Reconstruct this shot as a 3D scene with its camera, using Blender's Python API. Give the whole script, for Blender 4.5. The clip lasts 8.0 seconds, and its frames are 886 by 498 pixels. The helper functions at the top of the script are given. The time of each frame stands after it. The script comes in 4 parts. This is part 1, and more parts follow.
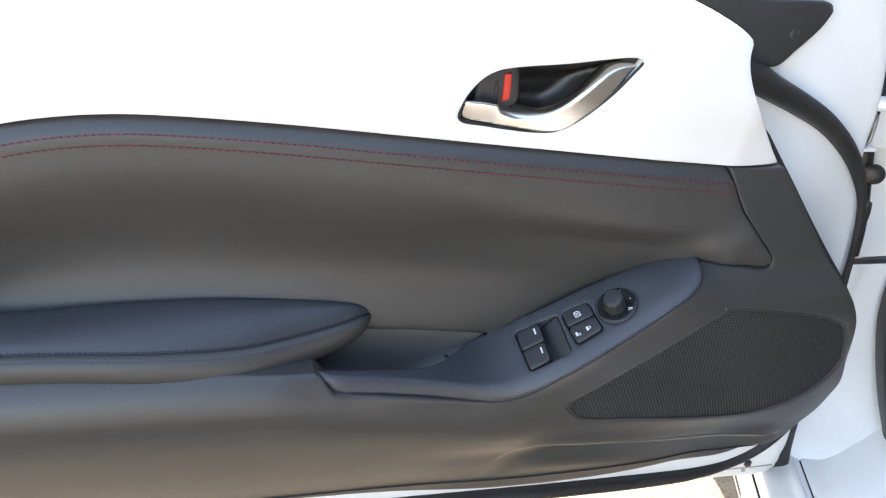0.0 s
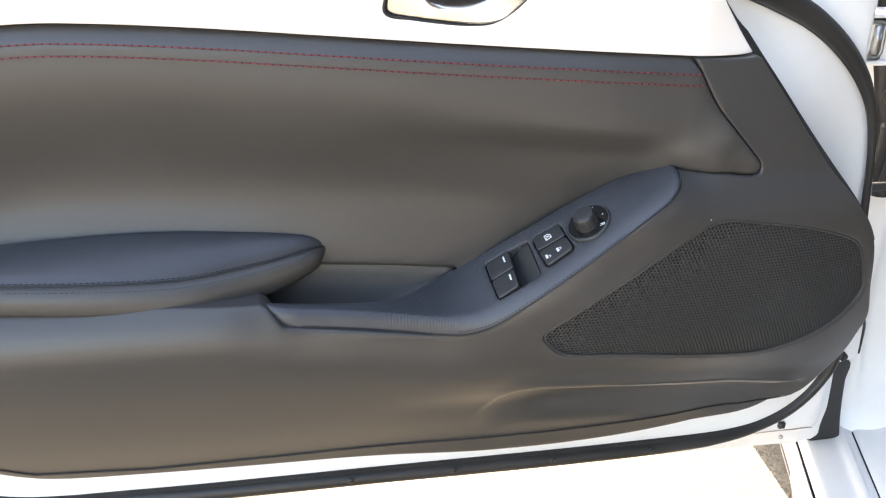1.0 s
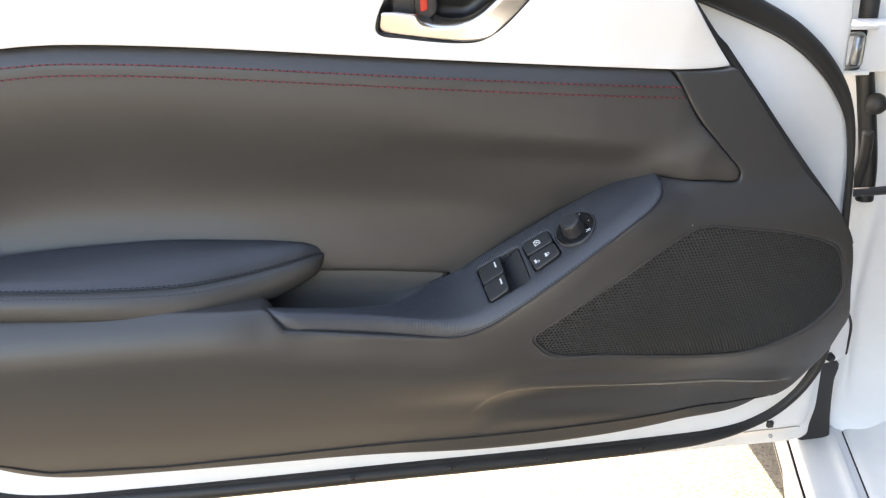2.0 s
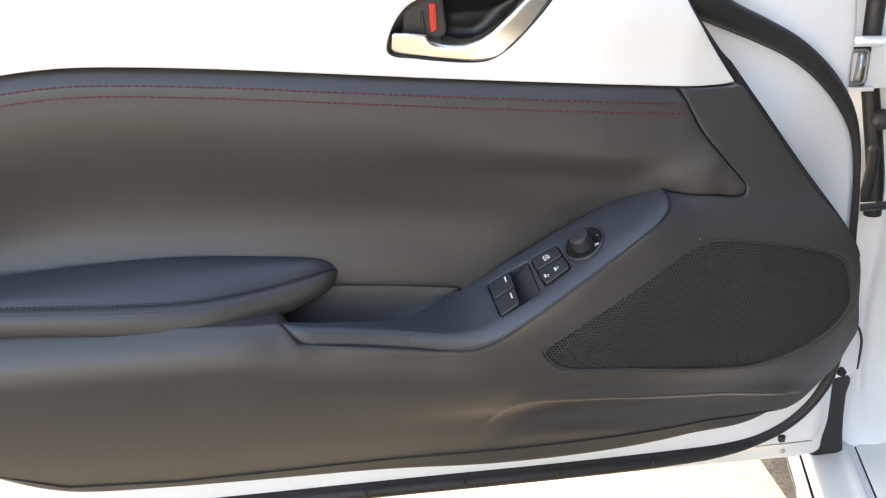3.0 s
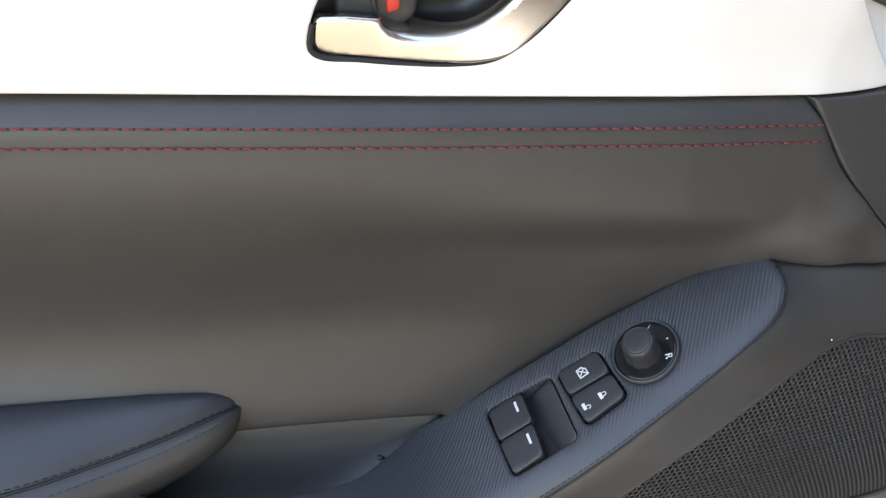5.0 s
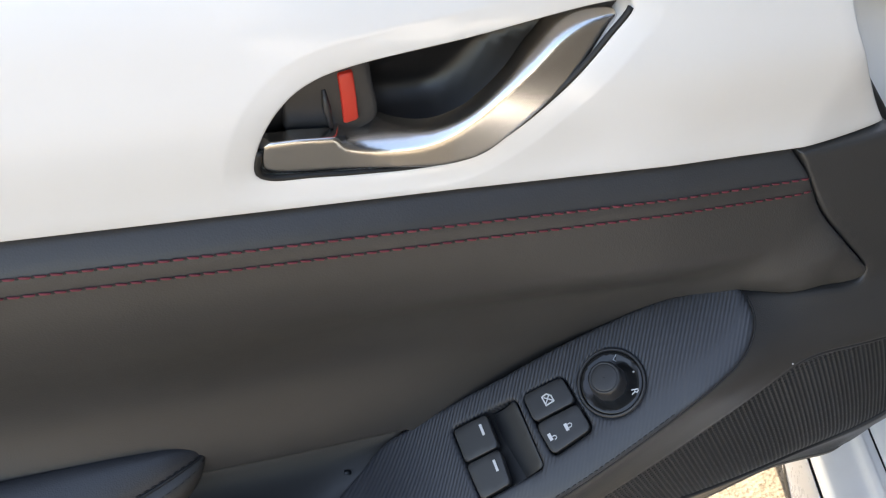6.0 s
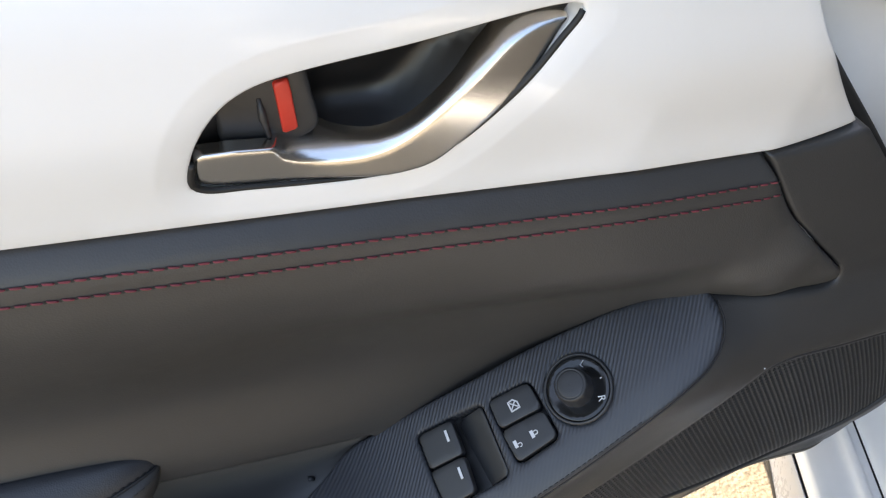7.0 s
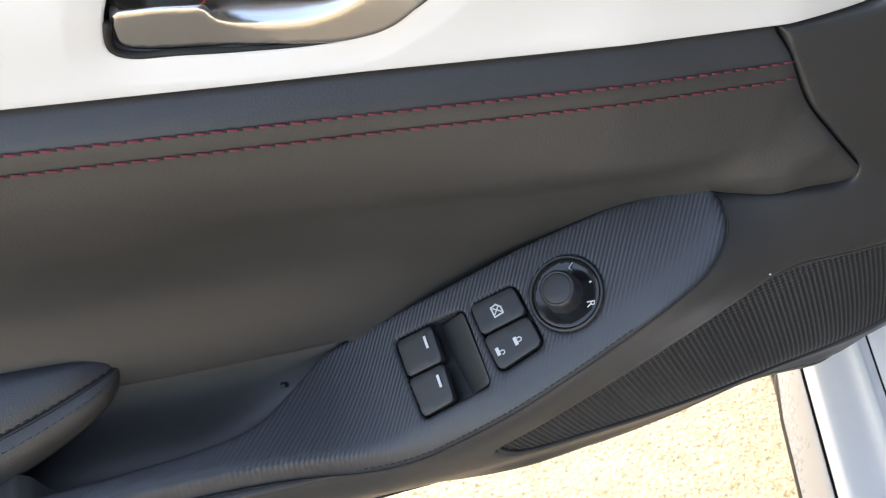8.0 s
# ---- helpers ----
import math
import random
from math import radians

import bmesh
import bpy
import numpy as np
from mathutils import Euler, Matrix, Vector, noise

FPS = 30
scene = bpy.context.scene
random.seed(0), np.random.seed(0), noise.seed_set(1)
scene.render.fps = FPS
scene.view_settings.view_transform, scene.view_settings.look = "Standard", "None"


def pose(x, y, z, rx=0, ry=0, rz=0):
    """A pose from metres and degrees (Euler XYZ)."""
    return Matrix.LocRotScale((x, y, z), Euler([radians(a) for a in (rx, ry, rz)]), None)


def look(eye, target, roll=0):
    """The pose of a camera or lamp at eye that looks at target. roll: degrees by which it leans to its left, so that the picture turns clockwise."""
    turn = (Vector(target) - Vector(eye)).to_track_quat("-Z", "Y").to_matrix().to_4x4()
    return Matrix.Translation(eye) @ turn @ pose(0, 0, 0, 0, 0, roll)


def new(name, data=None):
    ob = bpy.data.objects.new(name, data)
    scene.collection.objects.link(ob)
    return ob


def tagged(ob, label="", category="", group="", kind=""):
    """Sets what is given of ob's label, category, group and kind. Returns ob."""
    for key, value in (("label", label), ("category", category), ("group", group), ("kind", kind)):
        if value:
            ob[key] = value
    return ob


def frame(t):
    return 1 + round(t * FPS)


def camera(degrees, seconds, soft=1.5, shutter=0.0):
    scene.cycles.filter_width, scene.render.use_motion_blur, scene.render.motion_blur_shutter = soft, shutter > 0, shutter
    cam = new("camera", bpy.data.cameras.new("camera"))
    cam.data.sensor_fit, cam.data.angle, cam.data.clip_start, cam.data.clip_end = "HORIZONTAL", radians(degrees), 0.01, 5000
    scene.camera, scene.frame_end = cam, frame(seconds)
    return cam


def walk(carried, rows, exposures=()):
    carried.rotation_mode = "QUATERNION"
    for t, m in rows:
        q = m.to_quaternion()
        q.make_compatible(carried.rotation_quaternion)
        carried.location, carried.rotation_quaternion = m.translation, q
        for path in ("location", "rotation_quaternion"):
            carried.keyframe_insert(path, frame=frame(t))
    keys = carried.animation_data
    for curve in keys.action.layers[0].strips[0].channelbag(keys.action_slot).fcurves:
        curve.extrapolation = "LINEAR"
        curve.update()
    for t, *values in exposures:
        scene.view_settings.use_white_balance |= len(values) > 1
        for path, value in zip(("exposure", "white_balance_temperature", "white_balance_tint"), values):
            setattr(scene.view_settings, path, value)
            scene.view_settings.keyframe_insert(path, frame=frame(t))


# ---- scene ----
cam = camera(53.5, 8.0, 1.2)
PATH = [
    (0, (-0.085, -0.005, 0.994), (0.49, 1.662, 0.051), 8.5),
    (0.2, (-0.0482, -0.0348, 0.9812), (0.4475, 1.6554, 0.0338), 7.67),
    (0.3, (-0.0324, -0.0355, 0.9629), (0.4504, 1.667, 0.0311), 7.35),
    (0.4, (-0.0175, -0.0271, 0.9433), (0.4502, 1.6799, 0.0118), 6.94),
    (0.5, (-0.008, -0.024, 0.906), (0.459, 1.704, 0.013), 6.5),
    (0.7, (0.015, -0.0197, 0.8903), (0.4586, 1.6971, -0.0347), 5.63),
    (0.8, (0.0213, -0.0217, 0.8881), (0.4417, 1.7034, -0.0324), 4.29),
    (1, (0.03, -0.04, 0.877), (0.423, 1.734, 0.04), 2.3),
    (1.2, (0.0298, -0.0567, 0.8878), (0.43, 1.7145, 0.0494), 2.27),
    (2.3, (0.0376, -0.0774, 0.8909), (0.4026, 1.7165, 0.0854), 1.35),
    (2.5, (0.036, -0.082, 0.889), (0.398, 1.719, 0.097), 1.2),
    (3, (0.035, -0.09, 0.89), (0.383, 1.721, 0.116), 0.9),
    (3.5, (0.027, -0.095, 0.898), (0.369, 1.719, 0.13), 0.9),
    (4, (0.019, -0.065, 0.9), (0.35, 1.75, 0.13), 0.9),
    (4.2, (0.0255, -0.0345, 0.9053), (0.345, 1.7748, 0.1151), 0.58),
    (4.5, (0.038, 0.064, 0.873), (0.399, 1.86, 0.07), 0.9),
    (4.7, (0.0589, 0.1305, 0.846), (0.4576, 1.9222, 0.0517), 0.94),
    (4.8, (0.0636, 0.1717, 0.8476), (0.5125, 1.9393, 0.0266), 1.07),
    (5, (0.0789, 0.234, 0.8559), (0.5575, 1.9596, -0.0348), 0.93),
    (5.2, (0.085, 0.2839, 0.8834), (0.5923, 1.9167, -0.1542), 0.91),
    (6.3, (0.0988, 0.3402, 0.9685), (0.6506, 1.713, -0.3772), 2.73),
    (6.5, (0.106, 0.342, 0.965), (0.652, 1.712, -0.385), 2.4),
    (7, (0.116, 0.351, 0.963), (0.66, 1.706, -0.404), 2.6),
    (7.5, (0.124, 0.353, 0.969), (0.617, 1.668, -0.455), 1.9),
    (7.7, (0.1337, 0.3504, 0.9514), (0.5975, 1.6445, -0.5012), 1.42),
    (7.8, (0.1384, 0.3545, 0.9471), (0.6005, 1.6351, -0.518), 1.56),
    (8, (0.142, 0.361, 0.929), (0.605, 1.603, -0.569), 2.2),
]
walk(cam, [(t, look(eye, target, roll)) for t, eye, target, roll in PATH],
     [(0.0, 3.12, 7400, 12), (0.2, 2.6, 7500, 12), (0.5, 2.55, 8000, 12), (0.7, 2.9, 8000, 13), (1.0, 3.37, 8000, 13), (2.5, 3.06, 8000, 13), (3.5, 3.05, 8000, 13), (4.0, 2.8, 8000, 12), (4.5, 2.72, 8000, 12), (5.0, 3.17, 8000, 12), (6.3, 2.45, 8000, 12), (6.5, 2.54, 8000, 12), (7.0, 2.56, 8000, 12), (7.5, 2.48, 8000, 12), (8.0, 2.8, 8000, 12)])

# ---- light ----
SUN_AZ, SUN_EL = radians(-10), radians(51)          # towards the sun: azimuth from +y to +x, elevation
world = bpy.data.worlds.new("sky")
scene.world = world
world.use_nodes = True
sky = world.node_tree.nodes.new("ShaderNodeTexSky")
sky.sky_type, sky.sun_disc = "NISHITA", False
sky.sun_elevation, sky.sun_rotation = SUN_EL, SUN_AZ
sky.air_density, sky.dust_density = 1.0, 1.5
background = world.node_tree.nodes["Background"]
background.inputs["Strength"].default_value = 0.15
world.node_tree.links.new(sky.outputs[0], background.inputs["Color"])
to_sun = Vector((math.sin(SUN_AZ) * math.cos(SUN_EL), math.cos(SUN_AZ) * math.cos(SUN_EL), math.sin(SUN_EL)))
sun = new("sun", bpy.data.lights.new("sun", "SUN"))
sun.data.energy, sun.data.angle, sun.data.color = 3.8, radians(0.53), (1.0, 0.94, 0.84)
sun.matrix_world = look(to_sun * 20, (0, 0, 0))


# ---- materials ----
def material(name, colour, rough=0.5, metal=0.0, coat=0.0, vary=0.15, vary_scale=6.0, grain=0.0, grain_scale=900.0,
             rough_vary=0.06, spec=0.5, grain_kind="noise", coat_rough=0.06):
    m = bpy.data.materials.new(name)
    m.use_nodes = True
    nt = m.node_tree
    n, lk = nt.nodes, nt.links
    b = n["Principled BSDF"]
    b.inputs["Roughness"].default_value = rough
    b.inputs["Metallic"].default_value = metal
    b.inputs["Coat Weight"].default_value = coat
    b.inputs["Coat Roughness"].default_value = coat_rough
    b.inputs["Specular IOR Level"].default_value = spec
    tc = n.new("ShaderNodeTexCoord")
    big = n.new("ShaderNodeTexNoise")
    big.inputs["Scale"].default_value, big.inputs["Detail"].default_value = vary_scale, 6
    lk.new(tc.outputs["Object"], big.inputs["Vector"])
    fine = n.new("ShaderNodeTexNoise")
    fine.inputs["Scale"].default_value, fine.inputs["Detail"].default_value = vary_scale * 22, 4
    lk.new(tc.outputs["Object"], fine.inputs["Vector"])
    mix = n.new("ShaderNodeMath")
    mix.operation = "MULTIPLY_ADD"
    lk.new(fine.outputs["Fac"], mix.inputs[0])
    mix.inputs[1].default_value = 0.4
    lk.new(big.outputs["Fac"], mix.inputs[2])
    ramp = n.new("ShaderNodeValToRGB")
    ramp.color_ramp.elements[0].position, ramp.color_ramp.elements[1].position = 0.45, 0.95
    c = Vector(colour)
    ramp.color_ramp.elements[0].color = (*(c * (1 - vary)), 1)
    ramp.color_ramp.elements[1].color = (*[min(0.95, v) for v in c * (1 + vary)], 1)
    lk.new(mix.outputs[0], ramp.inputs[0])
    lk.new(ramp.outputs[0], b.inputs["Base Color"])
    rr = n.new("ShaderNodeMapRange")
    rr.inputs["From Min"].default_value, rr.inputs["From Max"].default_value = 0.45, 0.95
    rr.inputs["To Min"].default_value, rr.inputs["To Max"].default_value = rough - rough_vary, rough + rough_vary
    lk.new(mix.outputs[0], rr.inputs[0])
    lk.new(rr.outputs[0], b.inputs["Roughness"])
    if grain:
        if grain_kind == "leather":
            g = n.new("ShaderNodeTexVoronoi")
            g.inputs["Scale"].default_value = grain_scale
            out = g.outputs["Distance"]
        else:
            g = n.new("ShaderNodeTexNoise")
            g.inputs["Scale"].default_value, g.inputs["Detail"].default_value = grain_scale, 3
            out = g.outputs["Fac"]
        lk.new(tc.outputs["Object"], g.inputs["Vector"])
        bump = n.new("ShaderNodeBump")
        bump.inputs["Strength"].default_value, bump.inputs["Distance"].default_value = grain, 0.0006
        lk.new(out, bump.inputs["Height"])
        lk.new(bump.outputs[0], b.inputs["Normal"])
    return m


def woven_film(name, colour):
    """Black film with fine slanting ribs, as on imitation carbon cloth."""
    m = material(name, colour, 0.42, vary=0.12, vary_scale=9)
    n, lk = m.node_tree.nodes, m.node_tree.links
    b = n["Principled BSDF"]
    tc = n.new("ShaderNodeTexCoord")
    dot = n.new("ShaderNodeVectorMath")
    dot.operation = "DOT_PRODUCT"
    dot.inputs[1].default_value = (-0.7028, 0.6764, -0.2202)
    lk.new(tc.outputs["Object"], dot.inputs[0])
    w = n.new("ShaderNodeMath")
    w.operation = "PINGPONG"
    lk.new(dot.outputs["Value"], w.inputs[0])
    w.inputs[1].default_value = 0.0010
    bump = n.new("ShaderNodeBump")
    bump.inputs["Strength"].default_value, bump.inputs["Distance"].default_value = 0.42, 0.40
    apart = n.new("ShaderNodeSeparateXYZ")
    lk.new(tc.outputs["Object"], apart.inputs[0])
    fading = n.new("ShaderNodeMapRange")          # the ribs fade out along the grip
    fading.inputs[1].default_value, fading.inputs[2].default_value = 0.11, 0.17
    fading.inputs[3].default_value, fading.inputs[4].default_value = 0.15, 0.60
    lk.new(apart.outputs[0], fading.inputs[0])
    front = n.new("ShaderNodeMapRange")           # and towards the rolled front
    front.inputs[1].default_value, front.inputs[2].default_value = 0.568, 0.606
    front.inputs[3].default_value, front.inputs[4].default_value = 0.35, 1.6
    lk.new(apart.outputs[1], front.inputs[0])
    both = n.new("ShaderNodeMath")
    both.operation = "MULTIPLY"
    lk.new(fading.outputs[0], both.inputs[0])
    lk.new(front.outputs[0], both.inputs[1])
    lk.new(both.outputs[0], bump.inputs["Strength"])
    lk.new(w.outputs[0], bump.inputs["Height"])
    lk.new(bump.outputs[0], b.inputs["Normal"])
    return m


def stony_ground(name, colour, speck):
    m = material(name, colour, 0.9, vary=0.22, vary_scale=30)
    n, lk = m.node_tree.nodes, m.node_tree.links
    b = n["Principled BSDF"]
    base = b.inputs["Base Color"].links[0].from_socket
    tc = n.new("ShaderNodeTexCoord")
    cells = n.new("ShaderNodeTexVoronoi")
    cells.inputs["Scale"].default_value = 190
    lk.new(tc.outputs["Object"], cells.inputs["Vector"])
    gravel = n.new("ShaderNodeTexNoise")
    gravel.inputs["Scale"].default_value, gravel.inputs["Detail"].default_value = 150, 8
    lk.new(tc.outputs["Object"], gravel.inputs["Vector"])
    ramp = n.new("ShaderNodeValToRGB")
    ramp.color_ramp.elements[0].position, ramp.color_ramp.elements[0].color = 0.37, (speck, speck * 0.97, speck * 0.93, 1)
    ramp.color_ramp.elements[1].position, ramp.color_ramp.elements[1].color = 0.46, (1, 1, 1, 1)
    lk.new(gravel.outputs["Fac"], ramp.inputs[0])
    mul = n.new("ShaderNodeMix")
    mul.data_type, mul.blend_type = "RGBA", "MULTIPLY"
    mul.inputs[0].default_value = 0.7
    lk.new(base, mul.inputs[6])
    lk.new(ramp.outputs[0], mul.inputs[7])
    lk.new(mul.outputs[2], b.inputs["Base Color"])
    add = n.new("ShaderNodeMath")
    lk.new(cells.outputs["Distance"], add.inputs[0])
    lk.new(gravel.outputs["Fac"], add.inputs[1])
    bump = n.new("ShaderNodeBump")
    bump.inputs["Strength"].default_value, bump.inputs["Distance"].default_value = 0.55, 0.0035
    lk.new(add.outputs[0], bump.inputs["Height"])
    lk.new(bump.outputs[0], b.inputs["Normal"])
    return m


WHITE = material("white_car_paint", (0.79, 0.79, 0.785), 0.34, coat=0.7, vary=0.015, vary_scale=3, rough_vary=0.03, coat_rough=0.12)
SHELL = material("white_body_paint", (0.83, 0.82, 0.80), 0.36, coat=0.2, vary=0.03, vary_scale=4, coat_rough=0.12)
LEATHER = material("black_leatherette", (0.043, 0.041, 0.039), 0.46, vary=0.12, vary_scale=5, grain=0.11, grain_scale=1100,
                   grain_kind="leather")
PAD = material("black_armrest_leather", (0.035, 0.036, 0.040), 0.45, vary=0.1, vary_scale=6, grain=0.14, grain_scale=1200,
               grain_kind="leather")
PLASTIC = material("black_grained_plastic", (0.0445, 0.0425, 0.0408), 0.38, vary=0.1, vary_scale=4, grain=0.25, grain_scale=1500, spec=0.5)
TRIM = material("smooth_black_plastic", (0.036, 0.036, 0.037), 0.44, vary=0.1, grain=0.15, grain_scale=1600)
POCKET = material("dark_pocket_plastic", (0.066, 0.062, 0.058), 0.5, vary=0.1, grain=0.2, grain_scale=1500)
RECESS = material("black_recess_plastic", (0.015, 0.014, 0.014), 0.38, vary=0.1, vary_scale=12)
DARK = material("dark_cavity_plastic", (0.010, 0.010, 0.010), 0.55, vary=0.1)
FILM = woven_film("woven_black_film", (0.036, 0.038, 0.043))
BUTTON = material("button_plastic", (0.026, 0.026, 0.027), 0.44, vary=0.06, grain=0.1, grain_scale=2000)
GLOSS = material("gloss_black_plastic", (0.010, 0.010, 0.010), 0.14, vary=0.05)
CHROME = material("satin_chrome", (0.68, 0.67, 0.65), 0.25, metal=1.0, vary=0.02, vary_scale=7, rough_vary=0.015)
RED = material("red_plastic", (0.55, 0.035, 0.02), 0.4, vary=0.06)
THREAD = material("dark_red_thread", (0.175, 0.027, 0.036), 0.7, vary=0.25, vary_scale=60)
BLACK_THREAD = material("black_thread", (0.012, 0.012, 0.013), 0.7, vary=0.2)
MARK = material("pale_grey_print", (0.62, 0.62, 0.62), 0.5, vary=0.05)
RUBBER = material("black_rubber", (0.020, 0.019, 0.018), 0.5, vary=0.25, vary_scale=14, grain=0.2, grain_scale=700)
MESH = material("grille_plastic", (0.036, 0.036, 0.036), 0.42, vary=0.08)
STEEL = material("zinc_steel", (0.45, 0.45, 0.44), 0.4, metal=1.0, vary=0.15, vary_scale=30)
SCUFF = material("silver_rocker_paint", (0.40, 0.41, 0.44), 0.28, coat=0.4, vary=0.03, vary_scale=8)
GROUND = stony_ground("sunlit_concrete", (0.168, 0.144, 0.110), 0.40)
# paler than the trim: the ridge's highlight is put into this colour
EDGE_HIGHLIGHT = material("painted_edge_highlight", (0.19, 0.17, 0.145), 0.25, vary=0.1)


# ---- shapes ----
def spline(points, count=24, closed=False):
    """Catmull-Rom curve through a few points, as an array."""
    p = np.array(points, float)
    n = len(p)
    out = []
    for i in range(n if closed else n - 1):
        if closed:
            a, b, c, d = p[(i - 1) % n], p[i], p[(i + 1) % n], p[(i + 2) % n]
        else:
            b, c = p[i], p[i + 1]
            a = p[i - 1] if i else 2 * b - c
            d = p[i + 2] if i + 2 < n else 2 * c - b
        ta = max(np.linalg.norm(b - a), 1e-6) ** 0.5
        tb = max(np.linalg.norm(c - b), 1e-6) ** 0.5
        tc = max(np.linalg.norm(d - c), 1e-6) ** 0.5
        m1 = tb * ((b - a) / ta - (c - a) / (ta + tb) + (c - b) / tb)
        m2 = tb * ((c - b) / tb - (d - b) / (tb + tc) + (d - c) / tc)
        t = np.linspace(0, 1, count, endpoint=False)[:, None]
        out.append((2 * t**3 - 3 * t**2 + 1) * b + (t**3 - 2 * t**2 + t) * m1 + (3 * t**2 - 2 * t**3) * c + (t**3 - t**2) * m2)
    if not closed:
        out.append(p[-1:])
    return np.concatenate(out)


def even(curve, step, closed=False):
    """The same curve with points at even steps."""
    c = np.vstack([curve, curve[:1]]) if closed else curve
    length = np.concatenate([[0], np.cumsum(np.linalg.norm(np.diff(c, axis=0), axis=1))])
    k = max(3, int(round(length[-1] / step)))
    at = np.linspace(0, length[-1], k + 1)
    if closed:
        at = at[:-1]
    return np.stack([np.interp(at, length, c[:, j]) for j in range(c.shape[1])], 1)


def chain(*runs):
    """One closed outline from several open runs end to end."""
    out = []
    for r in runs:
        for q in r:
            if not out or np.linalg.norm(np.array(q) - out[-1]) > 1e-4:
                out.append(np.array(q, float))
    if np.linalg.norm(out[0] - out[-1]) < 1e-4:
        out.pop()
    return np.array(out)


def area(loop):
    x, y = loop[:, 0], loop[:, 1]
    return 0.5 * np.sum(x * np.roll(y, -1) - y * np.roll(x, -1))


def inside(loop, p):
    x, y = p[:, 0], p[:, 1]
    hit = np.zeros(len(p), bool)
    for (x1, y1), (x2, y2) in zip(loop, np.roll(loop, -1, 0)):
        if y1 != y2:
            hit ^= ((y1 > y) != (y2 > y)) & (x < (x2 - x1) * (y - y1) / (y2 - y1) + x1)
    return hit


def gap_to(loop, p, closed=True):
    """Distance of points to an outline."""
    a = loop if closed else loop[:-1]
    b = np.roll(loop, -1, 0) if closed else loop[1:]
    best = np.full(len(p), 9.0)
    for i in range(0, len(a), 64):
        aa, ab = a[None, i:i + 64], (b - a)[None, i:i + 64]
        ap = p[:, None] - aa
        t = np.clip((ap * ab).sum(2) / np.maximum((ab**2).sum(2), 1e-12), 0, 1)
        best = np.minimum(best, np.linalg.norm(ap - t[..., None] * ab, axis=2).min(1))
    return best


def rounded(corners, r, count=5):
    c = np.array(corners, float)
    loop = []
    for i in range(len(c)):
        a, b, d = c[i - 1], c[i], c[(i + 1) % len(c)]
        u, v = (a - b) / np.linalg.norm(a - b), (d - b) / np.linalg.norm(d - b)
        loop += [b + u * r * (1 - k / count) ** 2 + v * r * (k / count) ** 2 for k in range(count + 1)]
    return np.array(loop)


def smooth(lo, hi, v):
    t = np.clip((v - lo) / (hi - lo), 0, 1)
    return t * t * (3 - 2 * t)


def mesh(name, verts, faces, mat, parent=None, label="", flat=False):
    me = bpy.data.meshes.new(name)
    me.from_pydata([tuple(map(float, v)) for v in verts], [], [tuple(map(int, f)) for f in faces])
    me.materials.append(mat)
    if not flat:
        me.shade_smooth()
    me.update()
    ob = new(name, me)
    ob.parent = parent
    return tagged(ob, label)


def part(name, bm, mat, parent, label="", flat=False):
    me = bpy.data.meshes.new(name)
    bmesh.ops.recalc_face_normals(bm, faces=bm.faces)
    bm.to_mesh(me)
    bm.free()
    me.materials.append(mat)
    if not flat:
        me.shade_smooth()
    ob = new(name, me)
    ob.parent = parent
    return tagged(ob, label)


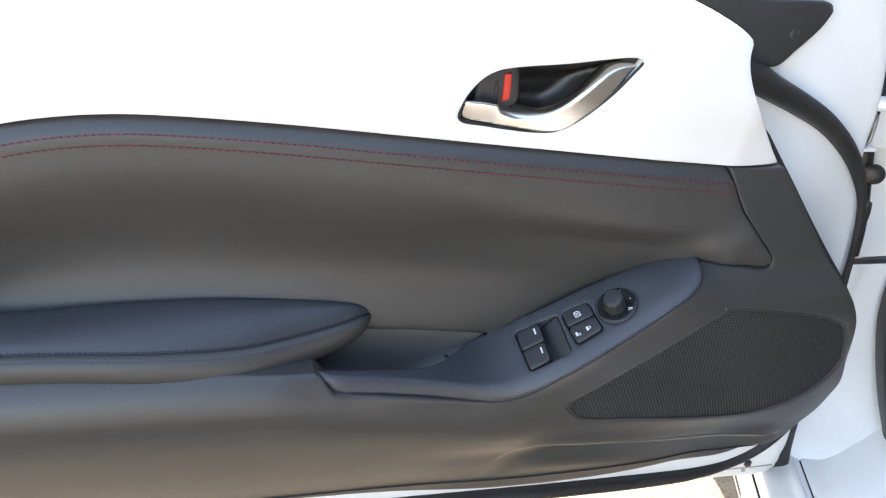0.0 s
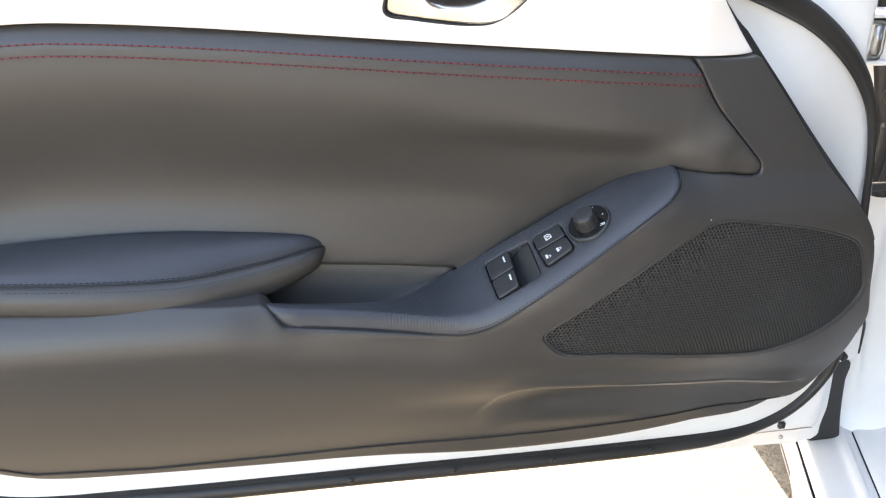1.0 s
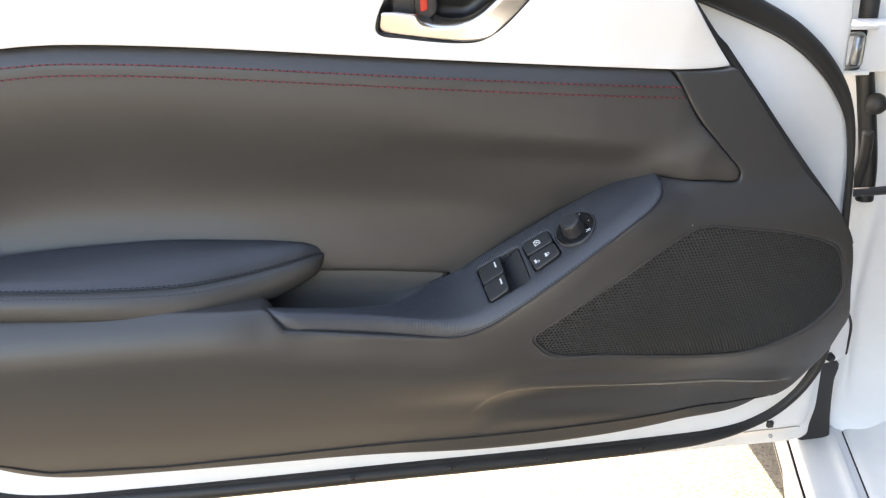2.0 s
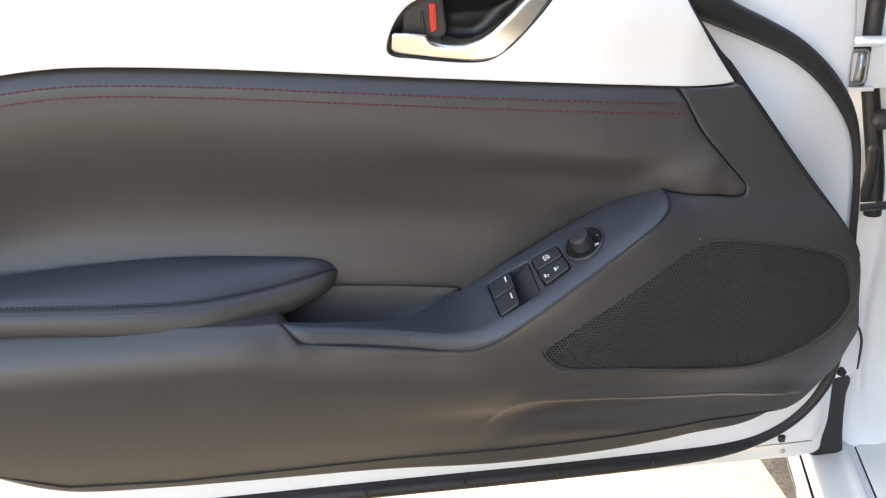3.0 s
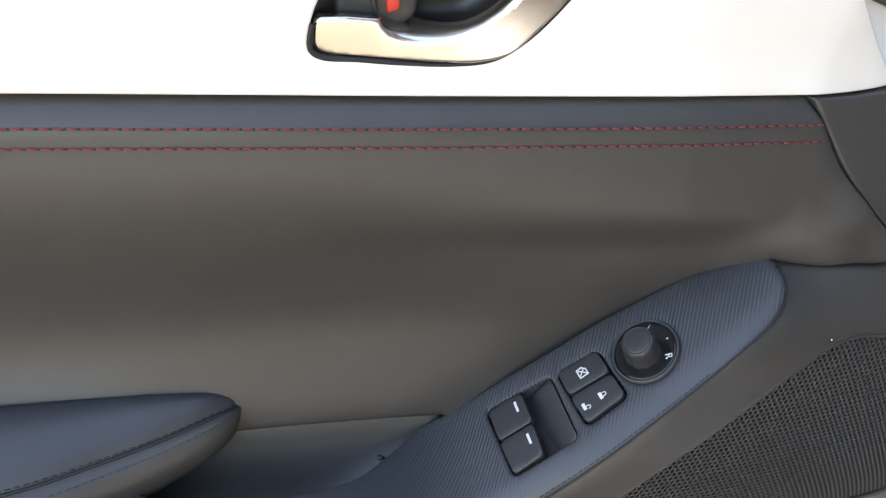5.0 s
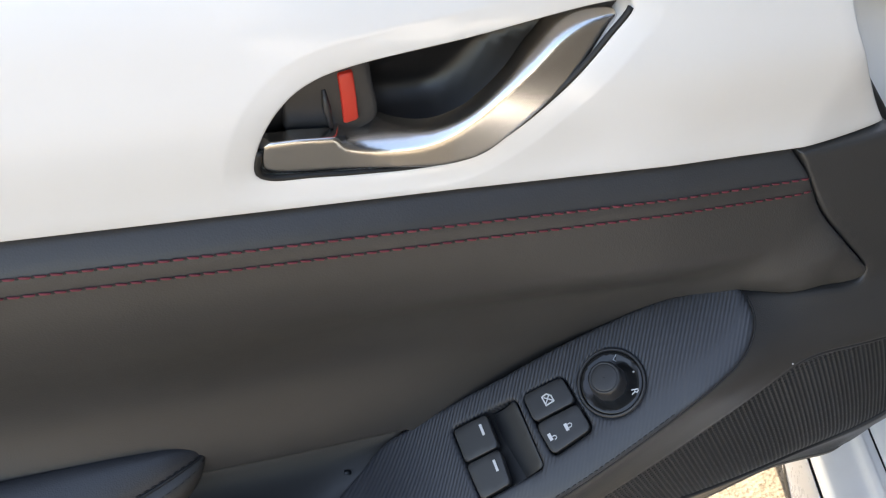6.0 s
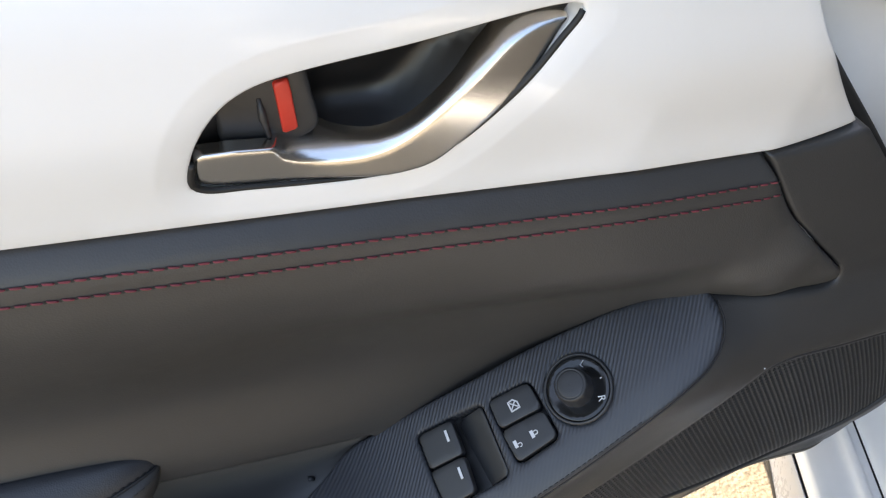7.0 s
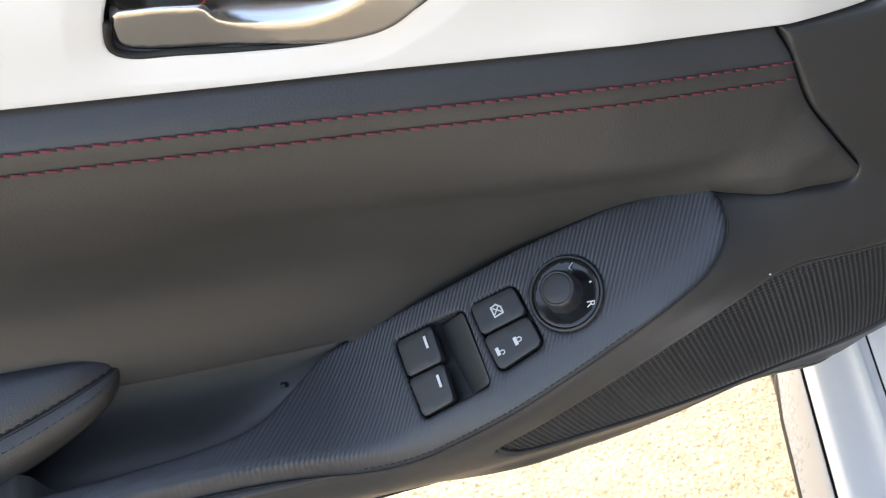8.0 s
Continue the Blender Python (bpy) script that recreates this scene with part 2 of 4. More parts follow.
def patch(name, outline, surf, into, mat, parent=None, label="", res=0.006, r=0.003, depth=0.01, holes=(), hole_depth=None, extra=None):
    """A curved sheet over a closed outline: surf maps plane points to space, the rim is rounded by r and turned back by depth along into."""
    from mathutils.geometry import delaunay_2d_cdt
    into = np.array(into, float)
    loops = [even(outline, res * 0.6, True)] + [even(h, res * 0.5, True) for h in holes]
    if area(loops[0]) < 0:
        loops[0] = loops[0][::-1]
    loops[1:] = [h[::-1] if area(h) > 0 else h for h in loops[1:]]
    pts, edges = [], []
    for lp in loops:
        s = len(pts)
        pts.extend(lp)
        edges.extend((s + i, s + (i + 1) % len(lp)) for i in range(len(lp)))
    rim = len(pts)
    lo, hi = loops[0].min(0), loops[0].max(0)

    def clear(p, d):
        ok = inside(loops[0], p)
        for h in loops[1:]:
            ok &= ~inside(h, p)
        p = p[ok]
        dist = np.min([gap_to(lp, p) for lp in loops], axis=0) if len(p) else np.zeros(0)
        return p[dist > d]
    for k in (0.12, 0.4, 1.0):
        for lp in loops:
            tan = np.roll(lp, -1, 0) - np.roll(lp, 1, 0)
            nrm = np.stack([-tan[:, 1], tan[:, 0]], 1) / np.maximum(np.linalg.norm(tan, axis=1), 1e-9)[:, None]
            pts.extend(clear(lp + nrm * r * k, r * k * 0.93))
    gx, gz = np.meshgrid(np.arange(lo[0], hi[0], res), np.arange(lo[1], hi[1], res * 0.87))
    gx[1::2] += res / 2
    grid = clear(np.stack([gx.ravel(), gz.ravel()], 1), r + res * 0.4)
    if extra is not None:
        grid = grid[[np.min(np.abs(extra - q).sum(1)) > res * 0.5 for q in grid]]
    pts.extend(grid)
    if extra is not None:
        pts.extend(clear(extra, r + res * 0.3))
    got = delaunay_2d_cdt([Vector(p) for p in pts], edges, [], 2, 1e-7)
    flat = np.array([tuple(v) for v in got[0]])
    tris = [list(f) for f in got[2]]
    dist = np.min([gap_to(lp, flat) for lp in loops], axis=0)
    mids = flat[np.array(tris)].mean(1)
    gone = np.zeros(len(tris), bool)
    for h in loops[1:]:
        gone |= inside(h, mids)
    tris = [f for f, g in zip(tris, gone) if not g]
    drop = r - np.sqrt(np.maximum(r * r - np.maximum(r - dist, 0) ** 2, 0))
    space = surf(flat) + drop[:, None] * into
    count = {}
    for f in tris:
        for i in range(3):
            e = (f[i], f[(i + 1) % 3])
            count[tuple(sorted(e))] = count.get(tuple(sorted(e)), 0) + 1
    verts, back = list(space), {}
    outer = gap_to(loops[0], flat) < 1e-5
    for f in list(tris):
        for i in range(3):
            e = (f[i], f[(i + 1) % 3])
            if count[tuple(sorted(e))] == 1:
                for v in e:
                    if v not in back:
                        back[v] = len(verts)
                        d = depth if outer[v] or hole_depth is None else hole_depth
                        verts.append(space[v] + into * d)
                tris.append([e[1], e[0], back[e[0]], back[e[1]]])
    f0 = tris[0]
    nrm = np.cross(space[f0[1]] - space[f0[0]], space[f0[2]] - space[f0[0]])
    if nrm @ into > 0:
        tris = [f[::-1] for f in tris]
    return mesh(name, verts, tris, mat, parent, label)


def sweep(name, path, widths, mat, parent=None, label="", sides=10, flat=1.0, up=(0, 1, 0), caps=True):
    """A tube along a path, with a width at every point; flat squeezes it along up."""
    path = np.array(path, float)
    widths = np.broadcast_to(np.array(widths, float), (len(path),))
    tan = np.gradient(path, axis=0)
    tan /= np.maximum(np.linalg.norm(tan, axis=1), 1e-9)[:, None]
    up = np.array(up, float)
    side = np.cross(tan, up)
    side /= np.maximum(np.linalg.norm(side, axis=1), 1e-9)[:, None]
    top = np.cross(side, tan)
    verts, faces = [], []
    for i in range(len(path)):
        for k in range(sides):
            a = 2 * math.pi * k / sides
            verts.append(path[i] + widths[i] * (math.cos(a) * side[i] + flat * math.sin(a) * top[i]))
    for i in range(len(path) - 1):
        for k in range(sides):
            j = (k + 1) % sides
            faces.append((i * sides + k, i * sides + j, (i + 1) * sides + j, (i + 1) * sides + k))
    if caps:
        faces.append(tuple(range(sides))[::-1])
        faces.append(tuple((len(path) - 1) * sides + k for k in range(sides)))
    return mesh(name, verts, faces, mat, parent, label)


def loft(name, rows, mat, parent=None, label="", flip=False, ring=False, caps=False):
    """A skin over rows of points, all of one length."""
    rows = np.array(rows, float)
    m, n = rows.shape[:2]
    faces = []
    for i in range(m - 1):
        for k in range(n if ring else n - 1):
            j = (k + 1) % n
            f = (i * n + k, i * n + j, (i + 1) * n + j, (i + 1) * n + k)
            faces.append(f[::-1] if flip else f)
    if caps:
        faces += [tuple(range(n)), tuple((m - 1) * n + k for k in range(n))[::-1]]
    return mesh(name, rows.reshape(-1, 3), faces, mat, parent, label)


def stitches(name, curve, normal, pitch, length, radius, mat, parent, label="", slant=0.0):
    """A row of thread stitches along a curve in space, joined."""
    line = even(curve, pitch)
    verts, faces = [], []
    rng = random.Random(len(line))
    nrm = np.array(normal, float)
    for i in range(len(line) - 1):
        t = line[i + 1] - line[i]
        t /= np.linalg.norm(t)
        s = np.cross(t, nrm)
        s /= np.linalg.norm(s)
        up = np.cross(s, t)
        t = t + s * (slant + rng.uniform(-0.05, 0.05))
        mid = (line[i] + line[i + 1]) / 2
        for k, (d, w) in enumerate(((-0.5, 0.35), (-0.32, 0.9), (0.0, 1.0), (0.32, 0.9), (0.5, 0.35))):
            c = mid + t * d * length - up * radius * (0.9 if w < 0.5 else 0.1)
            for q in range(6):
                a = math.pi * q / 3
                verts.append(c + radius * w * (math.cos(a) * s + math.sin(a) * up))
        b = i * 30
        for k in range(4):
            for q in range(6):
                j = (q + 1) % 6
                faces.append((b + k * 6 + q, b + k * 6 + j, b + k * 6 + 6 + j, b + k * 6 + 6 + q))
        faces += [tuple(b + q for q in range(6))[::-1], tuple(b + 24 + q for q in range(6))]
    return tagged(mesh(name, verts, faces, mat, parent, label), kind="stuff")


# ---- the door's lines, in plan x along the door and height z ----
TRIM_LINE = spline([(-0.42, 0.683), (-0.32, 0.704), (-0.25, 0.7265), (-0.203, 0.7412), (-0.166, 0.7487), (-0.125, 0.7530), (-0.08, 0.7533),
                    (-0.01, 0.7508), (0.08, 0.746), (0.19, 0.740), (0.32, 0.7345), (0.3655, 0.7325)])
CORNER = spline([(0.3655, 0.7325), (0.39, 0.7318), (0.412, 0.7325), (0.4205, 0.7337)], 8)
WHITE_END = spline([(0.4205, 0.7337), (0.400, 0.756), (0.3815, 0.7765), (0.362, 0.8005), (0.351, 0.820), (0.3475, 0.832), (0.3475, 0.8427), (0.3405, 0.8488),
                    (0.3135, 0.8613), (0.2885, 0.8694), (0.2, 0.885), (0.05, 0.893), (-0.1, 0.895), (-0.42, 0.885)])
SEAM = spline([(0.3655, 0.7325), (0.3765, 0.7145), (0.3915, 0.6925), (0.4105, 0.6720), (0.4295, 0.653), (0.4375, 0.6435), (0.4372, 0.6365),
               (0.4285, 0.6345), (0.41, 0.6365), (0.385, 0.6378), (0.3625, 0.6405)], 16)
POD_BACK = spline([(0.3625, 0.6405), (0.352, 0.6375), (0.335, 0.629), (0.300, 0.606), (0.266, 0.584), (0.231, 0.561), (0.193, 0.539)], 16)
POCKET_LINE = spline([(0.193, 0.539), (0.137, 0.545), (0.081, 0.549), (0.03, 0.551)], 16)
LIP = spline([(0.5834, 0.424), (0.572, 0.4065), (0.5556, 0.3845), (0.5321, 0.3600), (0.5158, 0.3505), (0.4873, 0.3405), (0.4422, 0.3330), (0.3237, 0.3265), (0.1391, 0.3280), (0.0249, 0.3298),
              (-0.0838, 0.3334), (-0.1615, 0.3388), (-0.186, 0.3445), (-0.210, 0.3560), (-0.236, 0.376), (-0.272, 0.405), (-0.33, 0.455), (-0.385, 0.520), (-0.41, 0.555)])
RIGHT_EDGE = spline([(0.4255, 0.7312), (0.4529, 0.6997), (0.4818, 0.6667), (0.513, 0.6324), (0.5515, 0.592), (0.572, 0.5625), (0.5865, 0.5175),
                     (0.597, 0.475), (0.5925, 0.458), (0.588, 0.436), (0.5834, 0.424)])
GRILLE = spline([(0.2545, 0.5035), (0.261, 0.4925), (0.275, 0.4815), (0.338, 0.473), (0.427, 0.459), (0.472, 0.4543), (0.499, 0.459),
                 (0.54, 0.4768), (0.572, 0.5015), (0.577, 0.5135), (0.570, 0.533), (0.561, 0.552), (0.549, 0.567), (0.5, 0.586),
                 (0.44, 0.5975), (0.408, 0.6018), (0.393, 0.600), (0.3735, 0.590), (0.3249, 0.556), (0.277, 0.5225)], 12, True)


def trim_z(x):
    return np.interp(x, TRIM_LINE[:, 0], TRIM_LINE[:, 1], right=0.7325)


def trim_y(x):
    return np.interp(x, [-0.42, -0.15, 0.0, 0.08, 0.2, 0.3, 0.37, 0.43], [0.632, 0.622, 0.615, 0.610, 0.603, 0.595, 0.593, 0.601])


def curve_value(pairs):
    c = spline(sorted(pairs), 12)
    return lambda v: np.interp(v, c[:, 0], c[:, 1])


LEFT_PROFILE = curve_value([(0.30, 0.660), (0.335, 0.645), (0.36, 0.6335), (0.40, 0.6140), (0.44, 0.5960), (0.475, 0.5815),
                            (0.498, 0.5740), (0.513, 0.5718), (0.53, 0.5770), (0.56, 0.600), (0.62, 0.63)])
CREASE_X = [-0.30, -0.23, -0.18, -0.08, 0.03, 0.137, 0.25, 0.36, 0.45, 0.50, 0.53, 0.552]
CREASE_Z = [0.445, 0.388, 0.360, 0.351, 0.3520, 0.3538, 0.3555, 0.3570, 0.3588, 0.3620, 0.3675, 0.377]
RIGHT_BASE = curve_value([(-0.5, 0.566), (0.1, 0.566), (0.2, 0.5635), (0.3, 0.563), (0.4, 0.567), (0.5, 0.577), (0.55, 0.586),
                          (0.605, 0.603), (0.7, 0.63)])
RIGHT_DROP = curve_value([(0.30, 0.083), (0.33, 0.076), (0.36, 0.066), (0.39, 0.053), (0.415, 0.0425), (0.435, 0.0295), (0.455, 0.0185),
                          (0.48, 0.0095), (0.52, 0.003), (0.59, 0.0), (0.605, 0.002), (0.62, 0.008), (0.637, 0.0155), (0.655, 0.0175), (0.70, 0.0215), (0.75, 0.0285)])


def upper_y(x, z):
    y = trim_y(x) - 0.012 * smooth(0.735, 0.80, z) + 5.0 * np.maximum(0, z - 0.822) ** 2
    return y


def insert_y(x, z):
    s = trim_z(x) - z
    y = trim_y(x) + 0.003 - 0.010 * smooth(-0.002, 0.014, s)
    k = smooth(0.34, 0.12, x)
    y = y + (1 - k) * 0.034 * smooth(0.045, 0.19, s) + k * (0.037 * smooth(0.030, 0.14, s) - (0.004 + 0.006 * smooth(0.09, -0.02, x)) * smooth(0.140, 0.188, s))
    hollow = 0.669 - 0.05 * (x - 0.15)
    y = y + 0.012 * smooth(0.018, -0.014, z - hollow) * smooth(0.08, 0.30, x) * smooth(0.408, 0.315, x)
    y = y - 0.013 * smooth(0.724, 0.646, z) * smooth(0.360, 0.414, x)
    y = y - 0.0048 * smooth(0.672, 0.648, z) * smooth(0.330, 0.365, x) * (1 - 0.85 * np.exp(-(((x - 0.410) / 0.016) ** 2)))
    y = y - 0.0015 * np.exp(-(((z - 0.662 - 0.45 * (x - 0.385)) / 0.010) ** 2)) * smooth(0.335, 0.375, x) * smooth(0.425, 0.40, x)
    return y


def lower_y(x, z):
    left = LEFT_PROFILE(z)
    right = RIGHT_BASE(x) + RIGHT_DROP(z) * (1 - 0.5 * smooth(0.45, 0.6, x) * smooth(0.52, 0.48, z))
    k = smooth(0.10, 0.27, x + 0.25 * (0.45 - z))
    y = left * (1 - k) + right * k
    ridge = z - np.interp(x, [0.20, 0.2125, 0.2287, 0.244, 0.263, 0.29, 0.348, 0.42, 0.49, 0.535, 0.60], [0.385, 0.402, 0.424, 0.436, 0.4395, 0.439, 0.4325, 0.421, 0.4095, 0.4055, 0.400])
    fade = smooth(0.205, 0.30, x) * smooth(0.560, 0.52, x)
    y = y + fade * (0.012 * smooth(0.0004, -0.0065, ridge) * smooth(-0.066, -0.018, ridge) - 0.0065 * np.exp(-(np.maximum(ridge, -ridge * 3) / 0.014) ** 2))
    crease = z - np.interp(x, CREASE_X, CREASE_Z)
    y = y + 0.008 * smooth(0.0015, -0.0015, crease)
    return y + 0.0105 * np.exp(-(((x - 0.370) / 0.028) ** 2 + ((z - 0.642) / 0.013) ** 2))


def sheet(f, push=0.0):
    return lambda p: np.stack([p[:, 0], f(p[:, 0], p[:, 1]) + push, p[:, 1]], 1)


BACK = (0, 1, 0)

# ---- ground ----
bm = bmesh.new()
bmesh.ops.create_grid(bm, x_segments=8, y_segments=8, size=300)
tagged(part("ground", bm, GROUND, None), "sunlit pale concrete ground with dark specks", "ground", kind="structure")

# ---- the door ----
door = tagged(new("vehicle_door_assembly"), "open white car door with black leatherette inner trim", "car door")

# handle opening
BEZEL = spline([(0.1215, 0.7650), (0.1222, 0.776), (0.127, 0.789), (0.135, 0.7995), (0.1445, 0.8055), (0.157, 0.809), (0.195, 0.8143), (0.2590, 0.8222),
                (0.2520, 0.8095), (0.2345, 0.786), (0.217, 0.766), (0.203, 0.7572), (0.185, 0.7555), (0.160, 0.7572), (0.142, 0.7595), (0.126, 0.7615)], 12, True)


def white_y(x, z):
    p = np.stack([x, z], 1)
    near = gap_to(even(BEZEL, 0.004, True), p)
    near[inside(BEZEL, p)] = 0
    return upper_y(x, z) + 0.0002 * smooth(0.0122, 0.0088, near) + 0.0012 * smooth(0.012, 0.0, near)


ring = even(BEZEL, 0.004, True)
side = np.roll(ring, -1, 0) - np.roll(ring, 1, 0)
side = np.stack([side[:, 1], -side[:, 0]], 1) / np.linalg.norm(side, axis=1)[:, None]
side = side if area(ring) > 0 else -side
SHOULDER = np.vstack([ring + side * d for d in (0.0085, 0.0092, 0.0100, 0.0110, 0.0118, 0.0126)])
SHOULDER = SHOULDER[gap_to(ring, SHOULDER) > 0.008]
white = chain(TRIM_LINE + (0, 0.0008), CORNER + (0, 0.0008), WHITE_END, [(-0.42, 0.80)])
patch("upper_panel", white, sheet(white_y), BACK, WHITE, door, "glossy white painted upper panel", res=0.007, r=0.0014, depth=0.02,
      holes=[BEZEL], hole_depth=0.012, extra=SHOULDER)


def bowl_y(x, z):
    p = np.stack([x, z], 1)
    return upper_y(x, z) + 0.0115 + 0.026 * smooth(0, 0.022, gap_to(BEZEL, p)) * (0.35 + 0.65 * smooth(0.152, 0.176, x))


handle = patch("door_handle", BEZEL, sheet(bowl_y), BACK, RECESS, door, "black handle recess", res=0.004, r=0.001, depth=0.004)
LEVER = chain(spline([(0.1268, 0.7795), (0.1246, 0.7778), (0.1238, 0.7710), (0.1243, 0.7660), (0.1268, 0.7635), (0.1365, 0.7611), (0.1545, 0.7589), (0.1760, 0.7577), (0.1939, 0.7573), (0.2088, 0.7606),
                       (0.2217, 0.7722), (0.2347, 0.7862), (0.2470, 0.8015), (0.2525, 0.8096), (0.2562, 0.8152), (0.2555, 0.8172), (0.2440, 0.8174), (0.2352, 0.8138), (0.2260, 0.8050), (0.2146, 0.7925),
                       (0.2010, 0.7795), (0.1900, 0.7738), (0.1810, 0.7726), (0.1735, 0.7736), (0.1670, 0.7762), (0.1620, 0.7778), (0.1580, 0.7786)], 8),
              [(0.1512, 0.7778), (0.138, 0.7793)])
SPINE = spline([(0.1512, 0.7772), (0.1557, 0.7712), (0.1668, 0.7675), (0.1810, 0.7674), (0.1922, 0.7710), (0.2030, 0.7785), (0.2132, 0.7885), (0.2249, 0.8000), (0.2345, 0.8090),
                (0.2435, 0.8136), (0.2550, 0.8160)], 8)
SPINE_X, SPINE_Z = np.append([0.124, 0.1485], SPINE[:, 0]), np.append([0.790, 0.786], SPINE[:, 1])
CREST = even(SPINE, 0.0012)
CREST = np.vstack([CREST + (0.0005, -0.0005), CREST, CREST + (-0.0005, 0.0005), CREST + (-0.0012, 0.0012)])


def lever_y(x, z):
    over = 0.0005 * np.log1p(np.exp(np.clip((z - np.interp(x, SPINE_X, SPINE_Z)) / 0.0005, -40, 40)))
    face = upper_y(x, z) + 0.0032 - 0.0045 * smooth(0.155, 0.20, x) * smooth(0.32, 0.21, x)
    return face + 0.95 * over + 120 * over**2 + 0.10 * (z - 0.7625) * smooth(0.15, 0.175, x)


patch("lever", LEVER, sheet(lever_y), BACK, CHROME, handle, "satin chrome lever", res=0.0016, r=0.0014, depth=0.006, extra=CREST)
LOCK = spline([(0.1348, 0.7951), (0.1416, 0.8000), (0.1547, 0.8052), (0.1640, 0.8068), (0.1675, 0.7933), (0.1690, 0.7780), (0.1600, 0.7720), (0.1364, 0.7735), (0.1342, 0.7848)], 8, True)
patch("lock_slider", LOCK, sheet(upper_y, 0.0125), BACK, BUTTON, handle, "black lock slider", res=0.003, r=0.002, depth=0.02)
RED_TAB = rounded([(0.1540, 0.8012), (0.1594, 0.8022), (0.1616, 0.7802), (0.1562, 0.7785)], 0.0008)
patch("lock_indicator", RED_TAB, sheet(upper_y, 0.0105), BACK, RED, handle, "red lock indicator", res=0.002, r=0.0007, depth=0.003)
sweep("lock_rib", [(0.1490, 0.6070, 0.795), (0.1497, 0.6065, 0.787), (0.1512, 0.607, 0.7785)], [0.0008, 0.0016, 0.0009], BUTTON, handle)
gap = even(BEZEL, 0.002, True)
gap = np.roll(gap, -int(np.argmin(np.abs(gap - (0.1225, 0.778)).sum(1))), 0)[::-1]          # from the left end along the bottom to the tip
gap = gap[:int(np.argmin(np.abs(gap - (0.2585, 0.8205)).sum(1))) + 1]
gap = gap + (np.array((0.185, 0.790)) - gap) * 0.012
# black tube stands in for the shade in the gap under the lever
sweep("gap_shade", np.stack([gap[:, 0], upper_y(gap[:, 0], gap[:, 1]) + 0.0024, gap[:, 1]], 1), np.interp(gap[:, 0], [0.124, 0.135, 0.168, 0.25], [0.0015, 0.0013, 0.0010, 0.0013]), DARK, handle, "dark tube that paints the shaded gap round the lever", sides=6)

# leatherette insert
ARM_CUT = spline([(0.03, 0.551), (-0.1, 0.553), (-0.25, 0.556), (-0.41, 0.555)], 8)
insert = chain(TRIM_LINE[::-1] - (0, 0.0008), [(-0.42, 0.62)], ARM_CUT[::-1], POCKET_LINE[::-1], (POD_BACK - np.stack([0 * POD_BACK[:, 0], np.interp(POD_BACK[:, 0], [0.21, 0.29], [0.012, 0.030])], 1))[::-1], SEAM[::-1] - (0.0006, 0))
leather = patch("leather_insert", insert, sheet(insert_y), BACK, LEATHER, door, "padded black leatherette insert", res=0.005, r=0.003,
                depth=0.015)
for drop in (0.0122, 0.0208):
    keep = TRIM_LINE[TRIM_LINE[:, 0] > -0.38] - (0, drop)
    ends = np.array([(0.3655 + drop * 0.5, 0.7325 - drop)])
    flat_line = np.vstack([keep[keep[:, 0] < 0.366], ends])
    line = np.stack([flat_line[:, 0], insert_y(flat_line[:, 0], flat_line[:, 1]) - 0.0005, flat_line[:, 1]], 1)
    stitches("stitching", line, (0, -1, 0), 0.0054, 0.0046, 0.00055, THREAD, leather, "dark red double stitching", slant=0.10)
    holes_v, holes_f = [], []
    for q in even(line, 0.0054):
        k = len(holes_v)
        holes_v.extend([q + (0, 0.0001, 0)] + [q + (0.0007 * math.cos(a), 0.00005, 0.0007 * math.sin(a)) for a in np.arange(8) * math.pi / 4])
        holes_f += [(k, k + 1 + (i + 1) % 8, k + 1 + i) for i in range(8)]
    tagged(mesh("needle_hole", holes_v, holes_f, BLACK_THREAD, leather, "dark needle holes"), kind="stuff")

# lower trim with the speaker opening
# switch panel: plane of its own, s along it, t across it; its front side rolls down to a stitched crease
P0, PS, PT, PN = Vector((0.255, 0.561, 0.553)), Vector((0.85063, 0.00956, 0.52567)), Vector((-0.14329, 0.96620, 0.21430)), Vector((-0.50586, -0.25761, 0.82325))
POD_FRONT = spline([(0.1400, 0.0400), (0.1392, 0.0300), (0.1360, 0.0205), (0.1290, 0.0122), (0.116, 0.0050), (0.097, 0.0012), (0.078, -0.0003), (0.060, -0.0010), (0.036, -0.0016), (0.0, -0.0012),
                    (-0.030, 0.0018), (-0.052, 0.0050), (-0.070, 0.0095), (-0.086, 0.0150), (-0.103, 0.0220), (-0.127, 0.0300), (-0.163, 0.0385), (-0.192, 0.0440), (-0.2015, 0.0490), (-0.2060, 0.0560)], 12)


def lift(s, t):
    roll = np.clip(1 - (t - np.interp(s, POD_FRONT[::-1, 0], POD_FRONT[::-1, 1])) / np.interp(s, [-0.2, -0.1, -0.07, -0.04], [0.008, 0.009, 0.013, 0.018]), 0, 1)
    deep = np.interp(s, [-0.2, -0.1, -0.08, -0.06, -0.03, 0.0, 0.14], [0.0145, 0.0165, 0.0140, 0.0095, 0.0063, 0.004, 0.003])
    return 0.0035 - 0.0052 * smooth(0.085, 0.140, s) + 0.1 * np.clip(s, -0.06, 0.16) + 0.78 * 0.012 * np.log1p(np.exp((-s - 0.077) / 0.012)) - deep * roll ** np.interp(s, [-0.1, -0.06], [1.2, 2.0])


def on_panel(p, up=0.0):
    h = lift(p[:, 0], p[:, 1]) + up
    return np.array(P0) + p[:, :1] * np.array(PS) + p[:, 1:2] * np.array(PT) + h[:, None] * np.array(PN)


